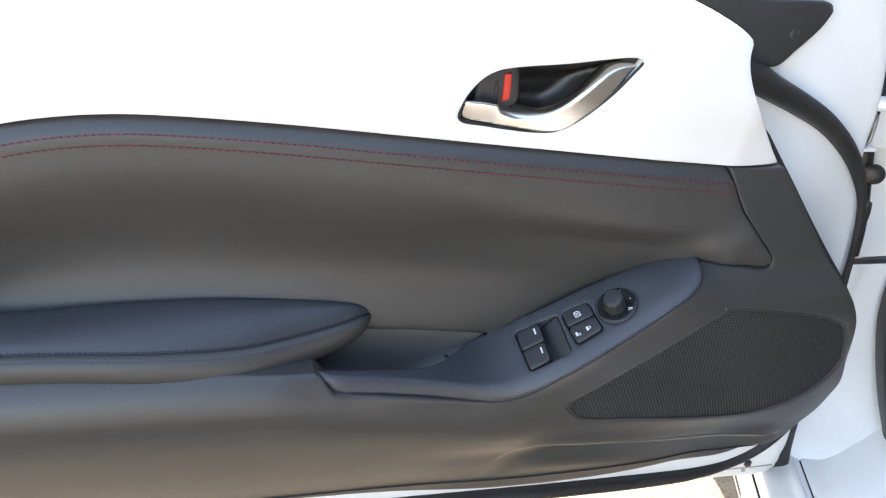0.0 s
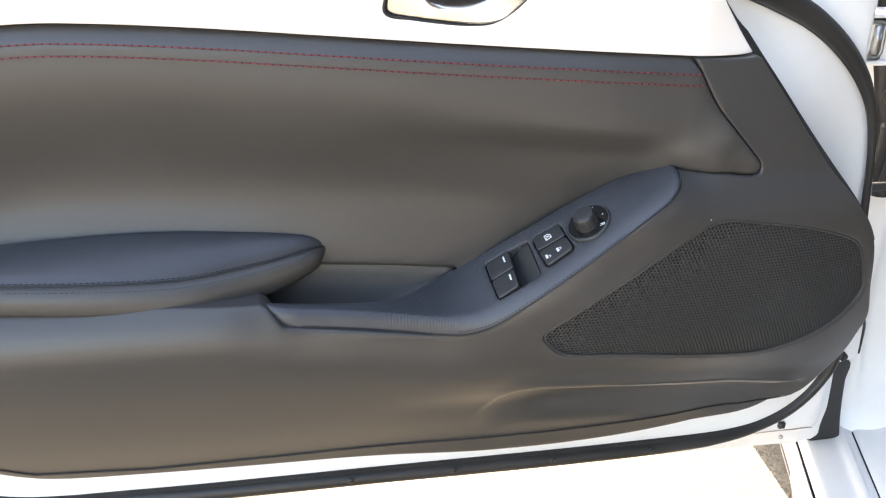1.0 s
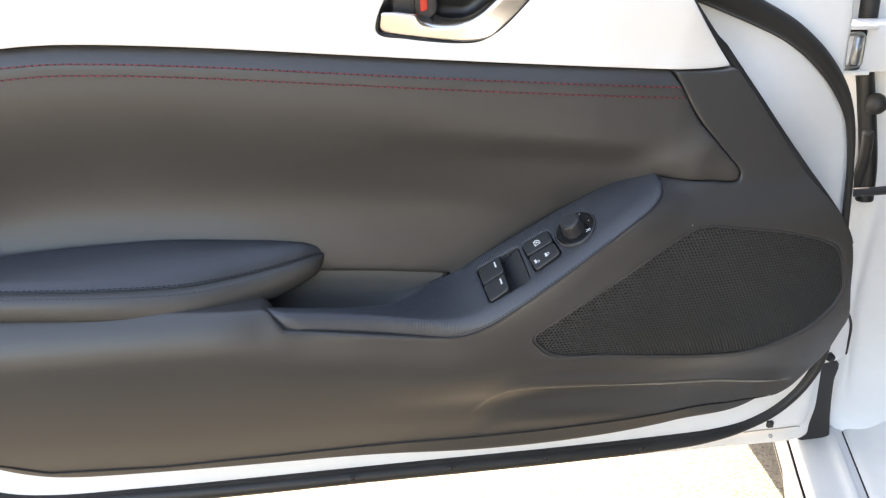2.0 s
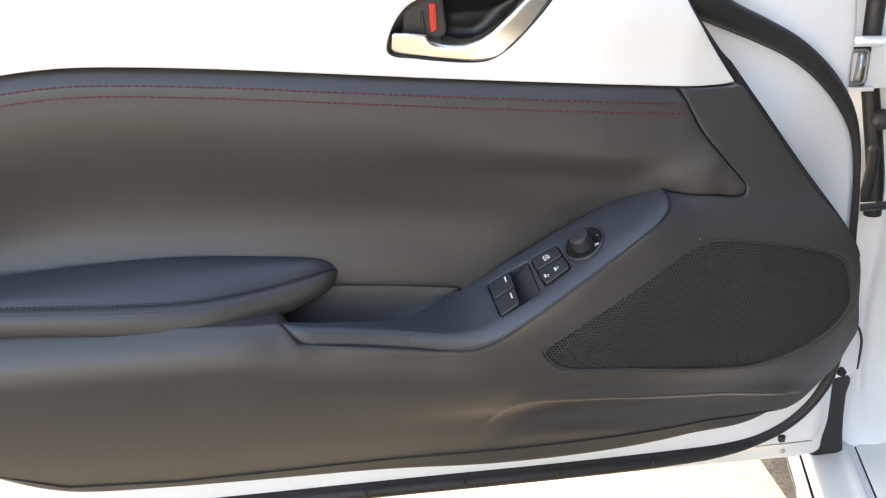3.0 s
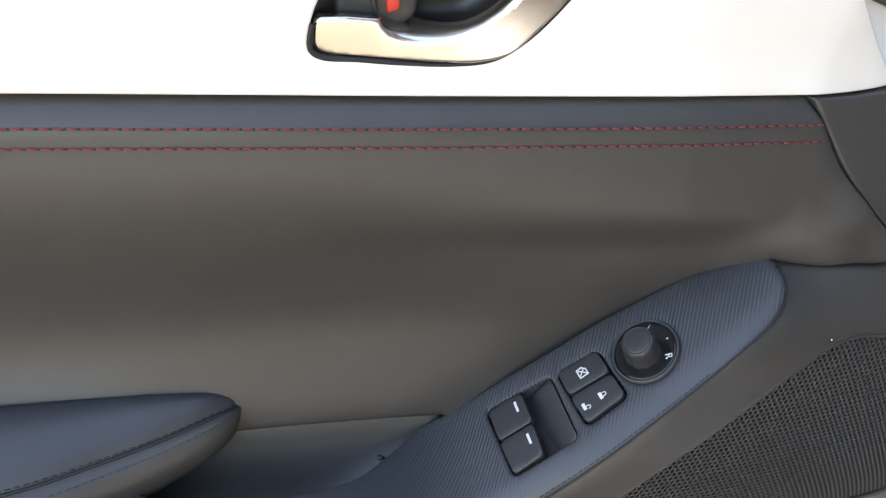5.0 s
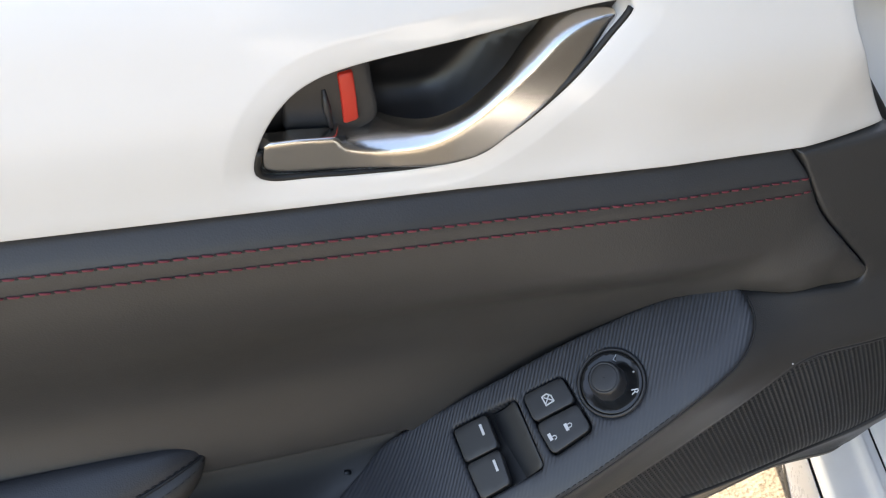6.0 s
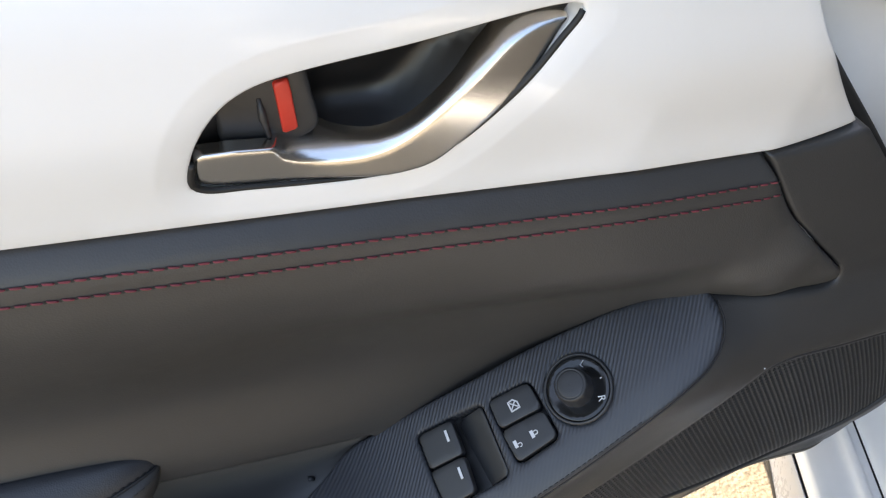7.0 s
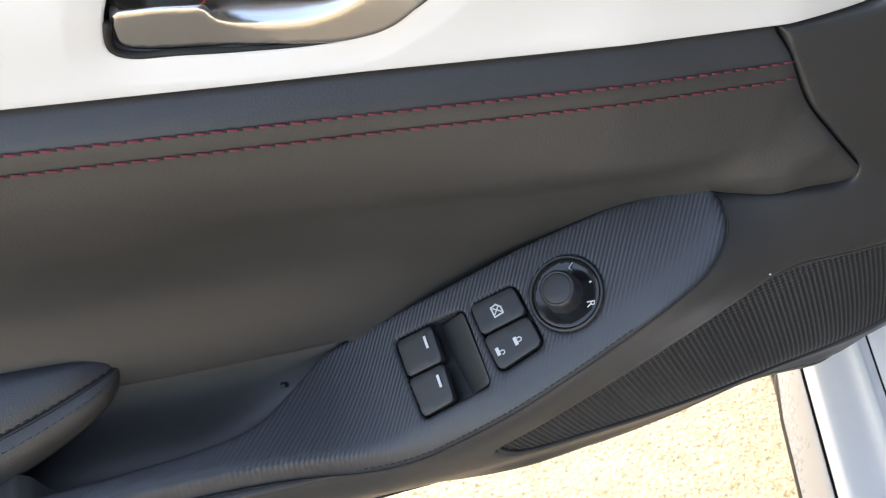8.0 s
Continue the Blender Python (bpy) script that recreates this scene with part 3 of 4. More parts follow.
CREASE = on_panel(even(POD_FRONT, 0.004))
CREASE_GAP = np.clip(CREASE[:, 1] + 0.0006 - lower_y(CREASE[:, 0], CREASE[:, 2]), -0.008, 0.008) * np.interp(CREASE[:, 0], [0.02, 0.06], [0.35, 1.0])
POD_LIP = np.vstack([[(0.3625, 0.6405)], np.minimum(CREASE[:-3, [0, 2]] - (0, 0.0004), (9, 0.6403)), [(0.0345, 0.5290), (0.0285, 0.5370), (0.022, 0.5405)]])


def trim_face(x, z):
    d2 = (x[:, None] - CREASE[None, :, 0]) ** 2 + (z[:, None] - CREASE[None, :, 2]) ** 2
    w = np.exp(-(d2 - d2.min(1)[:, None]) / 0.010**2)
    return lower_y(x, z) + (w * CREASE_GAP).sum(1) / w.sum(1) * np.exp(-d2.min(1) / 0.026**2)


ARM_UNDER = spline([(0.022, 0.540), (-0.004, 0.541), (-0.05, 0.543), (-0.102, 0.547), (-0.184, 0.556), (-0.3, 0.562), (-0.41, 0.565)], 10)
FINE = []
for xs, zs, first, last in (([0.20, 0.2125, 0.2287, 0.244, 0.263, 0.29, 0.348, 0.42, 0.49, 0.535, 0.60], [0.385, 0.402, 0.424, 0.436, 0.4395, 0.439, 0.4325, 0.421, 0.4095, 0.4055, 0.400], 0.215, 0.55),
                            (CREASE_X, CREASE_Z, -0.22, 0.55)):
    x = np.arange(first, last, 0.004)
    for off in (-0.0065, -0.004, -0.002, -0.001, 0.0, 0.001, 0.002, 0.004):
        FINE.append(np.stack([x, np.interp(x, xs, zs) + off], 1))
FINE = np.vstack(FINE)
lower = chain(CORNER + (0.0006, -0.0006), RIGHT_EDGE, LIP, ARM_UNDER[::-1], POD_LIP[::-1], SEAM[::-1] + (0.0006, 0))
patch("lower_trim", lower, sheet(trim_face), BACK, PLASTIC, door, "grained black plastic lower trim", res=0.0036, r=0.0022, depth=0.02, extra=FINE,
      holes=[GRILLE], hole_depth=0.010)
# a pale tube paints the ridge highlight, a black one the groove's darkness
for name, xs, zs, first, last, thick, stuff in (("ridge_highlight", [0.2125, 0.2287, 0.244, 0.263, 0.29, 0.348, 0.42, 0.49, 0.535], [0.402, 0.424, 0.436, 0.4395, 0.439, 0.4325, 0.421, 0.4095, 0.4055], 0.330, 0.541, 0.0013, EDGE_HIGHLIGHT),
                                         ("moulded_edge", CREASE_X, CREASE_Z, -0.26, 0.545, 0.0010, BLACK_THREAD)):
    x = np.linspace(first, last, 90)
    z = np.interp(x, xs, zs) + (0.0004 if stuff is EDGE_HIGHLIGHT else 0.0016)
    fade = np.minimum(1, np.minimum((x - first) / 0.08, (last - x) / 0.03) + 0.12)
    sweep(name, np.stack([x, lower_y(x, z) - thick * 0.3, z], 1), thick * fade, stuff, door, "moulded trim edge line, highlight and groove darkness put in colour", sides=8)


# speaker grille: a perforated sheet, cell by cell
def grille_y(x, z):
    return lower_y(x, z) + 0.0022


def perforated(name, loop, pitch, hole, thick, mat, parent, label):
    verts, faces = [], []
    lo, hi = loop.min(0), loop.max(0)
    rows = np.arange(lo[1], hi[1], pitch * 0.866)
    cells = np.concatenate([np.stack([np.arange(lo[0] + (i % 2) * pitch / 2, hi[0], pitch), np.full(len(np.arange(lo[0] + (i % 2) * pitch / 2, hi[0], pitch)), z)], 1)
                            for i, z in enumerate(rows)])
    cells = cells[inside(loop, cells)]
    cells = cells[gap_to(loop, cells) > pitch * 0.3]
    ang = np.arange(6) * math.pi / 3 + math.pi / 6
    out = np.stack([np.cos(ang), np.sin(ang)], 1)
    for c in cells:
        s = len(verts)
        ring = np.vstack([c + out * pitch * 0.5774, c + out * hole, c + out * hole * 0.9])
        y = grille_y(ring[:, 0], ring[:, 1]) + np.repeat([0.0, 0.0, thick], 6)
        y[6:12] += 0.00025
        verts.extend(np.stack([ring[:, 0], y, ring[:, 1]], 1))
        for k in range(6):
            j = (k + 1) % 6
            faces.append((s + k, s + j, s + 6 + j, s + 6 + k))
            faces.append((s + 6 + k, s + 6 + j, s + 12 + j, s + 12 + k))
    return tagged(mesh(name, verts, faces, mat, parent, label, flat=True), kind="stuff")


grille = patch("speaker_grille", GRILLE, sheet(lower_y, 0.012), BACK, DARK, door, "black perforated speaker grille", res=0.012, r=0.001,
               depth=0.004)
edge = GRILLE[GRILLE[:, 0] < 0.362]
edge = np.roll(edge, -int(np.argmax(np.linalg.norm(edge - np.roll(edge, 1, 0), axis=1))), 0)
curve = spline([edge[-1], (edge[-1] + edge[0]) / 2 - (0.012, 0), edge[0]], 12)
patch("speaker_baffle", chain(edge, curve), sheet(lower_y, 0.0062), BACK, PLASTIC, grille, "black plastic behind the narrow end of the mesh", res=0.010, r=0.001, depth=0.004)
mid = GRILLE.mean(0)
perforated("mesh", GRILLE, 0.0034, 0.00130, 0.0022, MESH, grille, "black honeycomb mesh")
rim = even(GRILLE, 0.004, True)
rim = np.vstack([rim, rim[:2]])
rim_in = mid + (rim - mid) * 0.992
sweep("rim", np.stack([rim_in[:, 0], lower_y(rim_in[:, 0], rim_in[:, 1]) + 0.0016, rim_in[:, 1]], 1), 0.0014, TRIM, grille, sides=8, caps=False)
ang = np.linspace(0, 2 * math.pi, 49)
ring = np.stack([0.452 + 0.074 * np.cos(ang) * 0.9, np.zeros(49), 0.528 + 0.066 * np.sin(ang)], 1)
ring[:, 1] = lower_y(ring[:, 0], ring[:, 2]) + 0.0095
sweep("speaker_ring", ring, 0.004, TRIM, grille, "speaker ring behind the mesh", caps=False)

# armrest: a pad between a back line, a front edge and an underside line
ARM_U = 90
ARM_BACK = spline([(-0.41, 0.644, 0.566), (-0.3, 0.643, 0.572), (-0.194, 0.642, 0.578), (-0.149, 0.642, 0.582), (-0.10, 0.642, 0.585), (-0.048, 0.641, 0.586), (-0.001, 0.641, 0.583),
                   (0.035, 0.641, 0.579), (0.055, 0.642, 0.5745), (0.072, 0.645, 0.5685), (0.081, 0.650, 0.565)])
ARM_EDGE = spline([(-0.41, 0.585, 0.5765), (-0.3, 0.588, 0.5735), (-0.184, 0.592, 0.5695), (-0.10, 0.594, 0.5645), (-0.035, 0.602, 0.5612), (0.012, 0.614, 0.5630),
                   (0.04, 0.621, 0.5660), (0.064, 0.629, 0.5690), (0.077, 0.637, 0.568), (0.0815, 0.650, 0.566)])
ARM_LOW = spline([(-0.41, 0.579, 0.553), (-0.3, 0.581, 0.551), (-0.184, 0.584, 0.547), (-0.102, 0.585, 0.5400), (-0.032, 0.593, 0.5315), (0.025, 0.612, 0.5345),
                  (0.058, 0.623, 0.5440), (0.073, 0.632, 0.5505), (0.080, 0.650, 0.557)])


def by_share(curve, n):
    length = np.concatenate([[0], np.cumsum(np.linalg.norm(np.diff(curve, axis=0), axis=1))])
    at = np.linspace(0, length[-1], n)
    return np.stack([np.interp(at, length, curve[:, j]) for j in range(3)], 1)


aback, aedge, alow = (by_share(c, ARM_U) for c in (ARM_BACK, ARM_EDGE, ARM_LOW))
top_rows, side_rows = [], []
for i in range(ARM_U):
    b, e, l = aback[i], aedge[i], alow[i]
    w = min(1.0, (ARM_U - i) / 6) ** 0.5
    row = []
    for t in np.linspace(0, 1, 14):
        crown = 0.0055 * w * math.sin(math.pi * t) ** 0.8
        roll = -0.0020 * w * max(0, (t - 0.90) / 0.10) ** 2 - 0.004 * w * max(0, (0.12 - t) / 0.12) ** 2
        row.append(b + (e - b) * t + np.array((0, 0, crown + roll)))
    top_rows.append(row)
    row = []
    for t in np.linspace(0, 1, 9):
        bulge = 0.0068 * w * math.sin(math.pi * t**0.7) ** 0.8
        roll = -0.0020 * w * max(0, (0.14 - t) / 0.14) ** 2
        row.append(e + (l - e) * t + np.array((0, -bulge, roll)))
    row.append(l + np.array((0, 0.012, -0.002)))
    row.append(l + np.array((0, 0.030, 0.002)))
    side_rows.append(row)
armrest = loft("armrest", top_rows, PAD, door, "padded black leather armrest", flip=True)
loft("side_band", side_rows, LEATHER, armrest, flip=True)
seam_line = aedge + np.array((0, -0.0004, -0.0020))
sweep("piping", seam_line[4:], 0.0011, BLACK_THREAD, armrest, sides=6)
stitch_line = np.array([top_rows[i][12] * 0.25 + top_rows[i][13] * 0.75 for i in range(3, ARM_U - 2)]) + np.array((0, 0, 0.0004))
stitches("stitching", stitch_line, (0, -0.3, 1), 0.0042, 0.0030, 0.00042, BLACK_THREAD, armrest, "black stitching")

POD_REAR = spline([(-0.2060, 0.0560), (-0.2050, 0.0615), (-0.173, 0.0588), (-0.138, 0.0560), (-0.116, 0.0575), (-0.096, 0.0685), (-0.076, 0.0795), (-0.060, 0.0805),
                   (-0.028, 0.0775), (0.0076, 0.0725), (0.0406, 0.0683), (0.0712, 0.0626), (0.1, 0.0560), (0.1206, 0.0492), (0.1360, 0.0430), (0.1400, 0.0400)], 12)
# pull pocket behind the grip
pocket_rows = []
rear = on_panel(POD_REAR, -0.003)
rear = rear[np.argsort(rear[:, 0])]
for t in np.linspace(0, 1, 36):
    x = -0.030 + 0.220 * t
    d = 0.042 * float(smooth(0.195, 0.10, np.array([x]))[0]) * float(smooth(-0.034, 0.0, np.array([x]))[0]) + 0.005
    zb = float(np.interp(x, [0.0, 0.08, 0.137, 0.193], [0.553, 0.549, 0.545, 0.5385]))
    zf = float(np.interp(x, [0.0, 0.06, 0.105, 0.135, 0.16, 0.193], [0.531, 0.526, 0.524, 0.526, 0.531, 0.534]))
    yf = float(np.interp(x, [0.0, 0.06, 0.105, 0.135, 0.16, 0.193], [0.592, 0.594, 0.595, 0.599, 0.613, 0.632]))
    if x > 0.06:
        zf = float(np.interp(x, rear[:, 0], rear[:, 2]))
        yf = min(float(np.interp(x, rear[:, 0], rear[:, 1])) - 0.0015, 0.636)
    pocket_rows.append([(x, 0.6405, zb + 0.003), (x, 0.6388, zb - 0.0005), (x, 0.6396, zb - 0.012), (x, 0.6395, zb - 0.012 - d * 0.3), (x, 0.6385, zb - 0.012 - d * 0.6),
                        (x, 0.635 - 0.08 * (0.634 - yf), zb - 0.012 - d * 0.88), (x, 0.634 - 0.3 * (0.634 - yf), zb - 0.012 - d), (x, 0.634 - 0.65 * (0.634 - yf), zb - 0.012 - d),
                        (x, yf + 0.006, zf - d * 0.85), (x, yf + 0.001, zf - d * 0.3), (x, yf, zf - 0.0025), (x, yf - 0.002, zf - 0.0035)])
loft("pull_pocket", pocket_rows, POCKET, door, "dark pull pocket", caps=True)
bm = bmesh.new()
bmesh.ops.create_cube(bm, size=1, matrix=pose(0.1545, 0.6350, 0.5165, 0, 20, 0) @ Matrix.Diagonal((0.0042, 0.0030, 0.0016, 1)))
bmesh.ops.bevel(bm, geom=list(bm.edges), offset=0.0004, segments=2, affect="EDGES")
part("pocket_clip", bm, BUTTON, door, "small grey clip end in the pocket")
seam = np.stack([POCKET_LINE[:, 0], np.full(len(POCKET_LINE), 0.6392), POCKET_LINE[:, 1] - 0.0006], 1)
sweep("pocket_seam", seam, 0.0009, BLACK_THREAD, door, "thin dark seam over the pocket", sides=6)
second = np.array([side_rows[i][1] * 0.6 + side_rows[i][2] * 0.4 for i in range(3, ARM_U - 2)]) + np.array((0, -0.0002, 0))
stitches("stitching", second, (0, -1, 0.2), 0.0040, 0.0026, 0.00022, BLACK_THREAD, armrest, "black stitching")

POD = chain(POD_FRONT, POD_REAR)


def slab(name, corners, r, rise, mat, parent, label="", count=6, edge=0.0008, tilt=0.0):
    """A rounded plate on the switch panel: corners in s, t."""
    c = np.array(corners, float)
    loop = []
    n = len(c)
    for i in range(n):
        a, b, d = c[i - 1], c[i], c[(i + 1) % n]
        u, v = (a - b) / np.linalg.norm(a - b), (d - b) / np.linalg.norm(d - b)
        for k in range(count + 1):
            q = k / count
            loop.append(b + u * r * (1 - q) ** 2 + v * r * q**2)
    mid = c.mean(0)
    return patch(name, np.array(loop), lambda p: on_panel(p, rise) + (tilt * (p[:, :1] - mid[0])) * np.array(PN), -np.array(PN), mat, parent, label,
                 res=0.0035, r=edge, depth=abs(rise) + 0.004)


WINDOW_HOLE = [(-0.0375, 0.0655), (0.0050, 0.0582), (-0.0008, 0.0165), (-0.0422, 0.0203)]
LOCK_HOLE = [(0.0083, 0.0572), (0.0348, 0.0530), (0.0335, 0.0180), (0.0060, 0.0182)]


KNOB_AT = np.array((0.0550, 0.0335))
circle = np.stack([np.cos(np.linspace(0, 2 * math.pi, 48, endpoint=False)), np.sin(np.linspace(0, 2 * math.pi, 48, endpoint=False))], 1)
pod = patch("switch_panel", POD, on_panel, -np.array(PN), FILM, door, "black woven-film switch panel and pull grip", res=0.0036, r=0.0022, depth=0.010,
            holes=[rounded(WINDOW_HOLE, 0.004), rounded(LOCK_HOLE, 0.005), KNOB_AT + circle * 0.0185], hole_depth=0.010)
crease = POD_FRONT[(POD_FRONT[:, 0] < 0.075) & (POD_FRONT[:, 0] > -0.085)]
cs = on_panel(crease + (0, 0.0018), 0.0002)
sweep("crease_line", CREASE[2:-6] + np.array((-0.0004, -0.0006, 0.0006)), 0.0005, BLACK_THREAD, pod, sides=6)
stitches("stitching", cs, tuple(PN), 0.0036, 0.0027, 0.0003, BLACK_THREAD, pod, "black stitching along the crease")


def pan(name, hole, down, mat):
    return patch(name, np.array(hole), lambda p: on_panel(p, -down), -np.array(PN), mat, pod, res=0.006, r=0.0006, depth=0.003)


pan("switch_well", rounded(WINDOW_HOLE, 0.004), 0.009, DARK)
pan("switch_well", rounded(LOCK_HOLE, 0.005), 0.008, DARK)
pan("switch_well", KNOB_AT + circle * 0.0185, 0.006, DARK)
marks = []
# two window switches, and the scooped well in front of them
for cs_, name in (([(-0.0364, 0.0640), (-0.0140, 0.0598), (-0.0172, 0.0402), (-0.0392, 0.0440)], "window_switch"),
                  ([(-0.0395, 0.0427), (-0.0175, 0.0390), (-0.0215, 0.0195), (-0.0412, 0.0214)], "window_switch")):
    sw = slab(name, cs_, 0.0022, 0.0010, BUTTON, pod, "black window switch", tilt=0.10)
    c = np.array(cs_)
    m = c.mean(0) + (0.0062, 0.0015)
    marks.append((sw, m))
well = [(-0.0128, 0.0598), (0.0042, 0.0572), (-0.0012, 0.0178), (-0.0205, 0.0195)]
slab("finger_well", well, 0.002, -0.0060, BUTTON, pod, "smooth scooped well", tilt=0.45)
# lock switches
lock_a = slab("window_lock_switch", [(0.0092, 0.0563), (0.0340, 0.0522), (0.0334, 0.0362), (0.0074, 0.0396)], 0.0035, 0.0012, BUTTON, pod, "black window lock switch")
lock_b = slab("door_lock_switch", [(0.0072, 0.0383), (0.0333, 0.0348), (0.0326, 0.0190), (0.0069, 0.0191)], 0.0035, 0.0012, BUTTON, pod, "black door lock switch")


def line_mark(name, pts, width, parent, up=0.0014, closed=False):
    p = np.array(pts, float)
    if closed:
        p = np.vstack([p, p[:1]])
    verts, faces = [], []
    for a, b in zip(p[:-1], p[1:]):
        d = (b - a) / max(np.linalg.norm(b - a), 1e-9)
        s = np.array((-d[1], d[0])) * width / 2
        k = len(verts)
        q = np.array([a - d * width * 0.3 + s, b + d * width * 0.3 + s, b + d * width * 0.3 - s, a - d * width * 0.3 - s])
        verts.extend(on_panel(q, up))
        verts.extend(on_panel(q, up - 0.0003))
        faces += [(k, k + 3, k + 2, k + 1), (k, k + 1, k + 5, k + 4), (k + 2, k + 3, k + 7, k + 6), (k + 1, k + 2, k + 6, k + 5), (k + 3, k, k + 4, k + 7)]
    return mesh(name, verts, faces, MARK, parent, "pale printed symbol", flat=True)


for sw, m in marks:
    line_mark("mark", [m + (0.0003, 0.0028), m + (-0.0005, -0.0028)], 0.0015, sw, up=0.0024)


def placed(shape, at, size, turn=-0.06):
    q = np.array(shape, float) * size
    c, s = math.cos(turn), math.sin(turn)
    return q @ np.array(((c, s), (-s, c))) + np.array(at)


# symbols: a crossed-out window, a closed and an open padlock (drawn turned, top towards +s)
W_AT = (0.0208, 0.0462)
outline = placed([(-0.9, -1.0), (-0.9, 0.9), (0.2, 1.0), (0.9, 0.2), (0.9, -1.0)], W_AT, 0.0028)
line_mark("window_symbol", outline, 0.00075, lock_a, closed=True)
line_mark("window_symbol", placed([(-0.7, -0.6), (0.6, 0.6)], W_AT, 0.0028), 0.0006, lock_a)
line_mark("window_symbol", placed([(-0.6, 0.6), (0.7, -0.7)], W_AT, 0.0028), 0.0006, lock_a)
for at, open_ in (((0.0226, 0.0272), False), ((0.0120, 0.0278), True)):
    line_mark("padlock_symbol", placed([(-0.6, -0.75), (-0.6, 0.75)], at, 0.0020), 0.0019, lock_b)
    hoop = [(0.0, 0.5), (0.7, 0.5), (1.0, 0.2), (1.0, -0.2), (0.7, -0.5), (0.0, -0.5)]
    if open_:
        hoop = [(0.0, -0.2), (0.7, -0.2), (1.0, -0.5), (1.0, -0.9), (0.7, -1.2), (0.3, -1.2)]
    line_mark("padlock_symbol", placed(hoop, at, 0.0020), 0.0005, lock_b)

# mirror adjuster: dish, collar and tilting knob
dish = patch("mirror_adjuster", KNOB_AT + circle * 0.0172, lambda p: on_panel(p, 0.0006) - (0.0012 * smooth(0.0165, 0.009, np.linalg.norm(p - KNOB_AT, axis=1)))[:, None] * np.array(PN),
             -np.array(PN), GLOSS, pod, "round black mirror adjuster", res=0.002, r=0.0010, depth=0.006)


def turned(name, profile, at, mat, parent, label="", sides=40, lobes=0):
    rows = []
    for rad, h in profile:
        q = circle[::max(1, 48 // sides)] if sides < 48 else circle
        k = 1 + 0.018 * np.cos(lobes * np.arctan2(q[:, 1], q[:, 0])) if lobes and rad > 0.0085 else np.ones(len(q))
        rows.append(on_panel(np.array(at) + q * (rad * k)[:, None], h))
    return loft(name, rows, mat, parent, label, ring=True, caps=True)


turned("collar", [(0.0188, -0.002), (0.0188, 0.0004), (0.0183, 0.0012), (0.0174, 0.0010), (0.0170, -0.001)], KNOB_AT, TRIM, dish)
turned("knob", [(0.0102, -0.003), (0.0099, 0.002), (0.0093, 0.0080), (0.0090, 0.0102), (0.0084, 0.0113), (0.0077, 0.0117), (0.0075, 0.0114), (0.0072, 0.0114), (0.0070, 0.0117), (0.0066, 0.0118), (0.0040, 0.0119), (0.0002, 0.0119)],
       KNOB_AT + (-0.0012, 0.0010), BUTTON, dish, "fluted black knob", lobes=10)
line_mark("marker", placed([(-0.25, 0), (0.25, 0)], (0.0682, 0.0310), 0.0014), 0.0007, dish, up=0.0011)


def letter(char, at, size, turn, parent):
    data = bpy.data.curves.new("letter", "FONT")
    data.body, data.size, data.align_x, data.align_y, data.extrude = char, size, "CENTER", "CENTER", 0.0001
    ob = new("letter", data)
    data.materials.append(MARK)
    spot = Vector(on_panel(np.array([at]), 0.0010)[0])
    rot = Matrix((PS, PT, PN)).transposed().to_4x4()
    ob.matrix_world = Matrix.Translation(spot) @ rot @ pose(0, 0, 0, 0, 0, turn)
    ob.parent = parent
    return ob


letter("L", (0.0643, 0.0428), 0.0052, -62, dish)
letter("R", (0.0628, 0.0220), 0.0056, -112, dish)

bm = bmesh.new()
bmesh.ops.create_uvsphere(bm, u_segments=8, v_segments=6, radius=0.0005, matrix=pose(0.389, 0.5665, 0.6045))
part("speck", bm, MARK, door, "tiny pale speck of dust")

# ---- door shell, seal and edge ----
SHELL_LINE = spline([(-0.60, 0.40), (-0.52, 0.300), (-0.36, 0.268), (-0.1, 0.256), (0.2, 0.252), (0.5, 0.2500), (0.62, 0.2478), (0.655, 0.2452), (0.6632, 0.2450), (0.6650, 0.2462),
                     (0.6652, 0.2560), (0.6640, 0.28), (0.6615, 0.32), (0.6585, 0.355), (0.648, 0.45), (0.640, 0.55), (0.628, 0.60), (0.614, 0.64), (0.602, 0.67), (0.591, 0.70), (0.588, 0.73),
                     (0.588, 0.755), (0.582, 0.79), (0.572, 0.825), (0.557, 0.855), (0.535, 0.876), (0.45, 0.882), (0.2, 0.885), (-0.60, 0.885)], 10, True)


def shell_y(x, z):
    y = 0.684 - 0.012 * smooth(0.42, 0.35, z)
    c = smooth(0.622, 0.658, x) * smooth(0.62, 0.5, z)
    y = y + 0.030 * smooth(0.30, 0.262, z) * (1 - 0.8 * c) + 0.030 * c
    return y - 0.019 * np.exp(-(((x - 0.495) / 0.072) ** 2 + ((z - 0.665) / 0.095) ** 2))


patch("door_shell", SHELL_LINE, sheet(shell_y), BACK, SHELL, door, "white painted door shell edge", res=0.012, r=0.006, depth=0.12)
SEAL = even(spline([(0.34, 0.808), (0.38, 0.801), (0.42, 0.790), (0.447, 0.779), (0.482, 0.765), (0.516, 0.749), (0.547, 0.7275), (0.572, 0.703), (0.588, 0.681), (0.5985, 0.660), (0.6065, 0.633),
                    (0.6130, 0.597), (0.6185, 0.555), (0.626, 0.50), (0.631, 0.43), (0.627, 0.382), (0.620, 0.364), (0.604, 0.340), (0.580, 0.319), (0.546, 0.3035), (0.505, 0.2955), (0.45, 0.2925), (0.33, 0.291), (0.15, 0.292),
                    (-0.1, 0.294), (-0.22, 0.303), (-0.32, 0.346)]), 0.008)
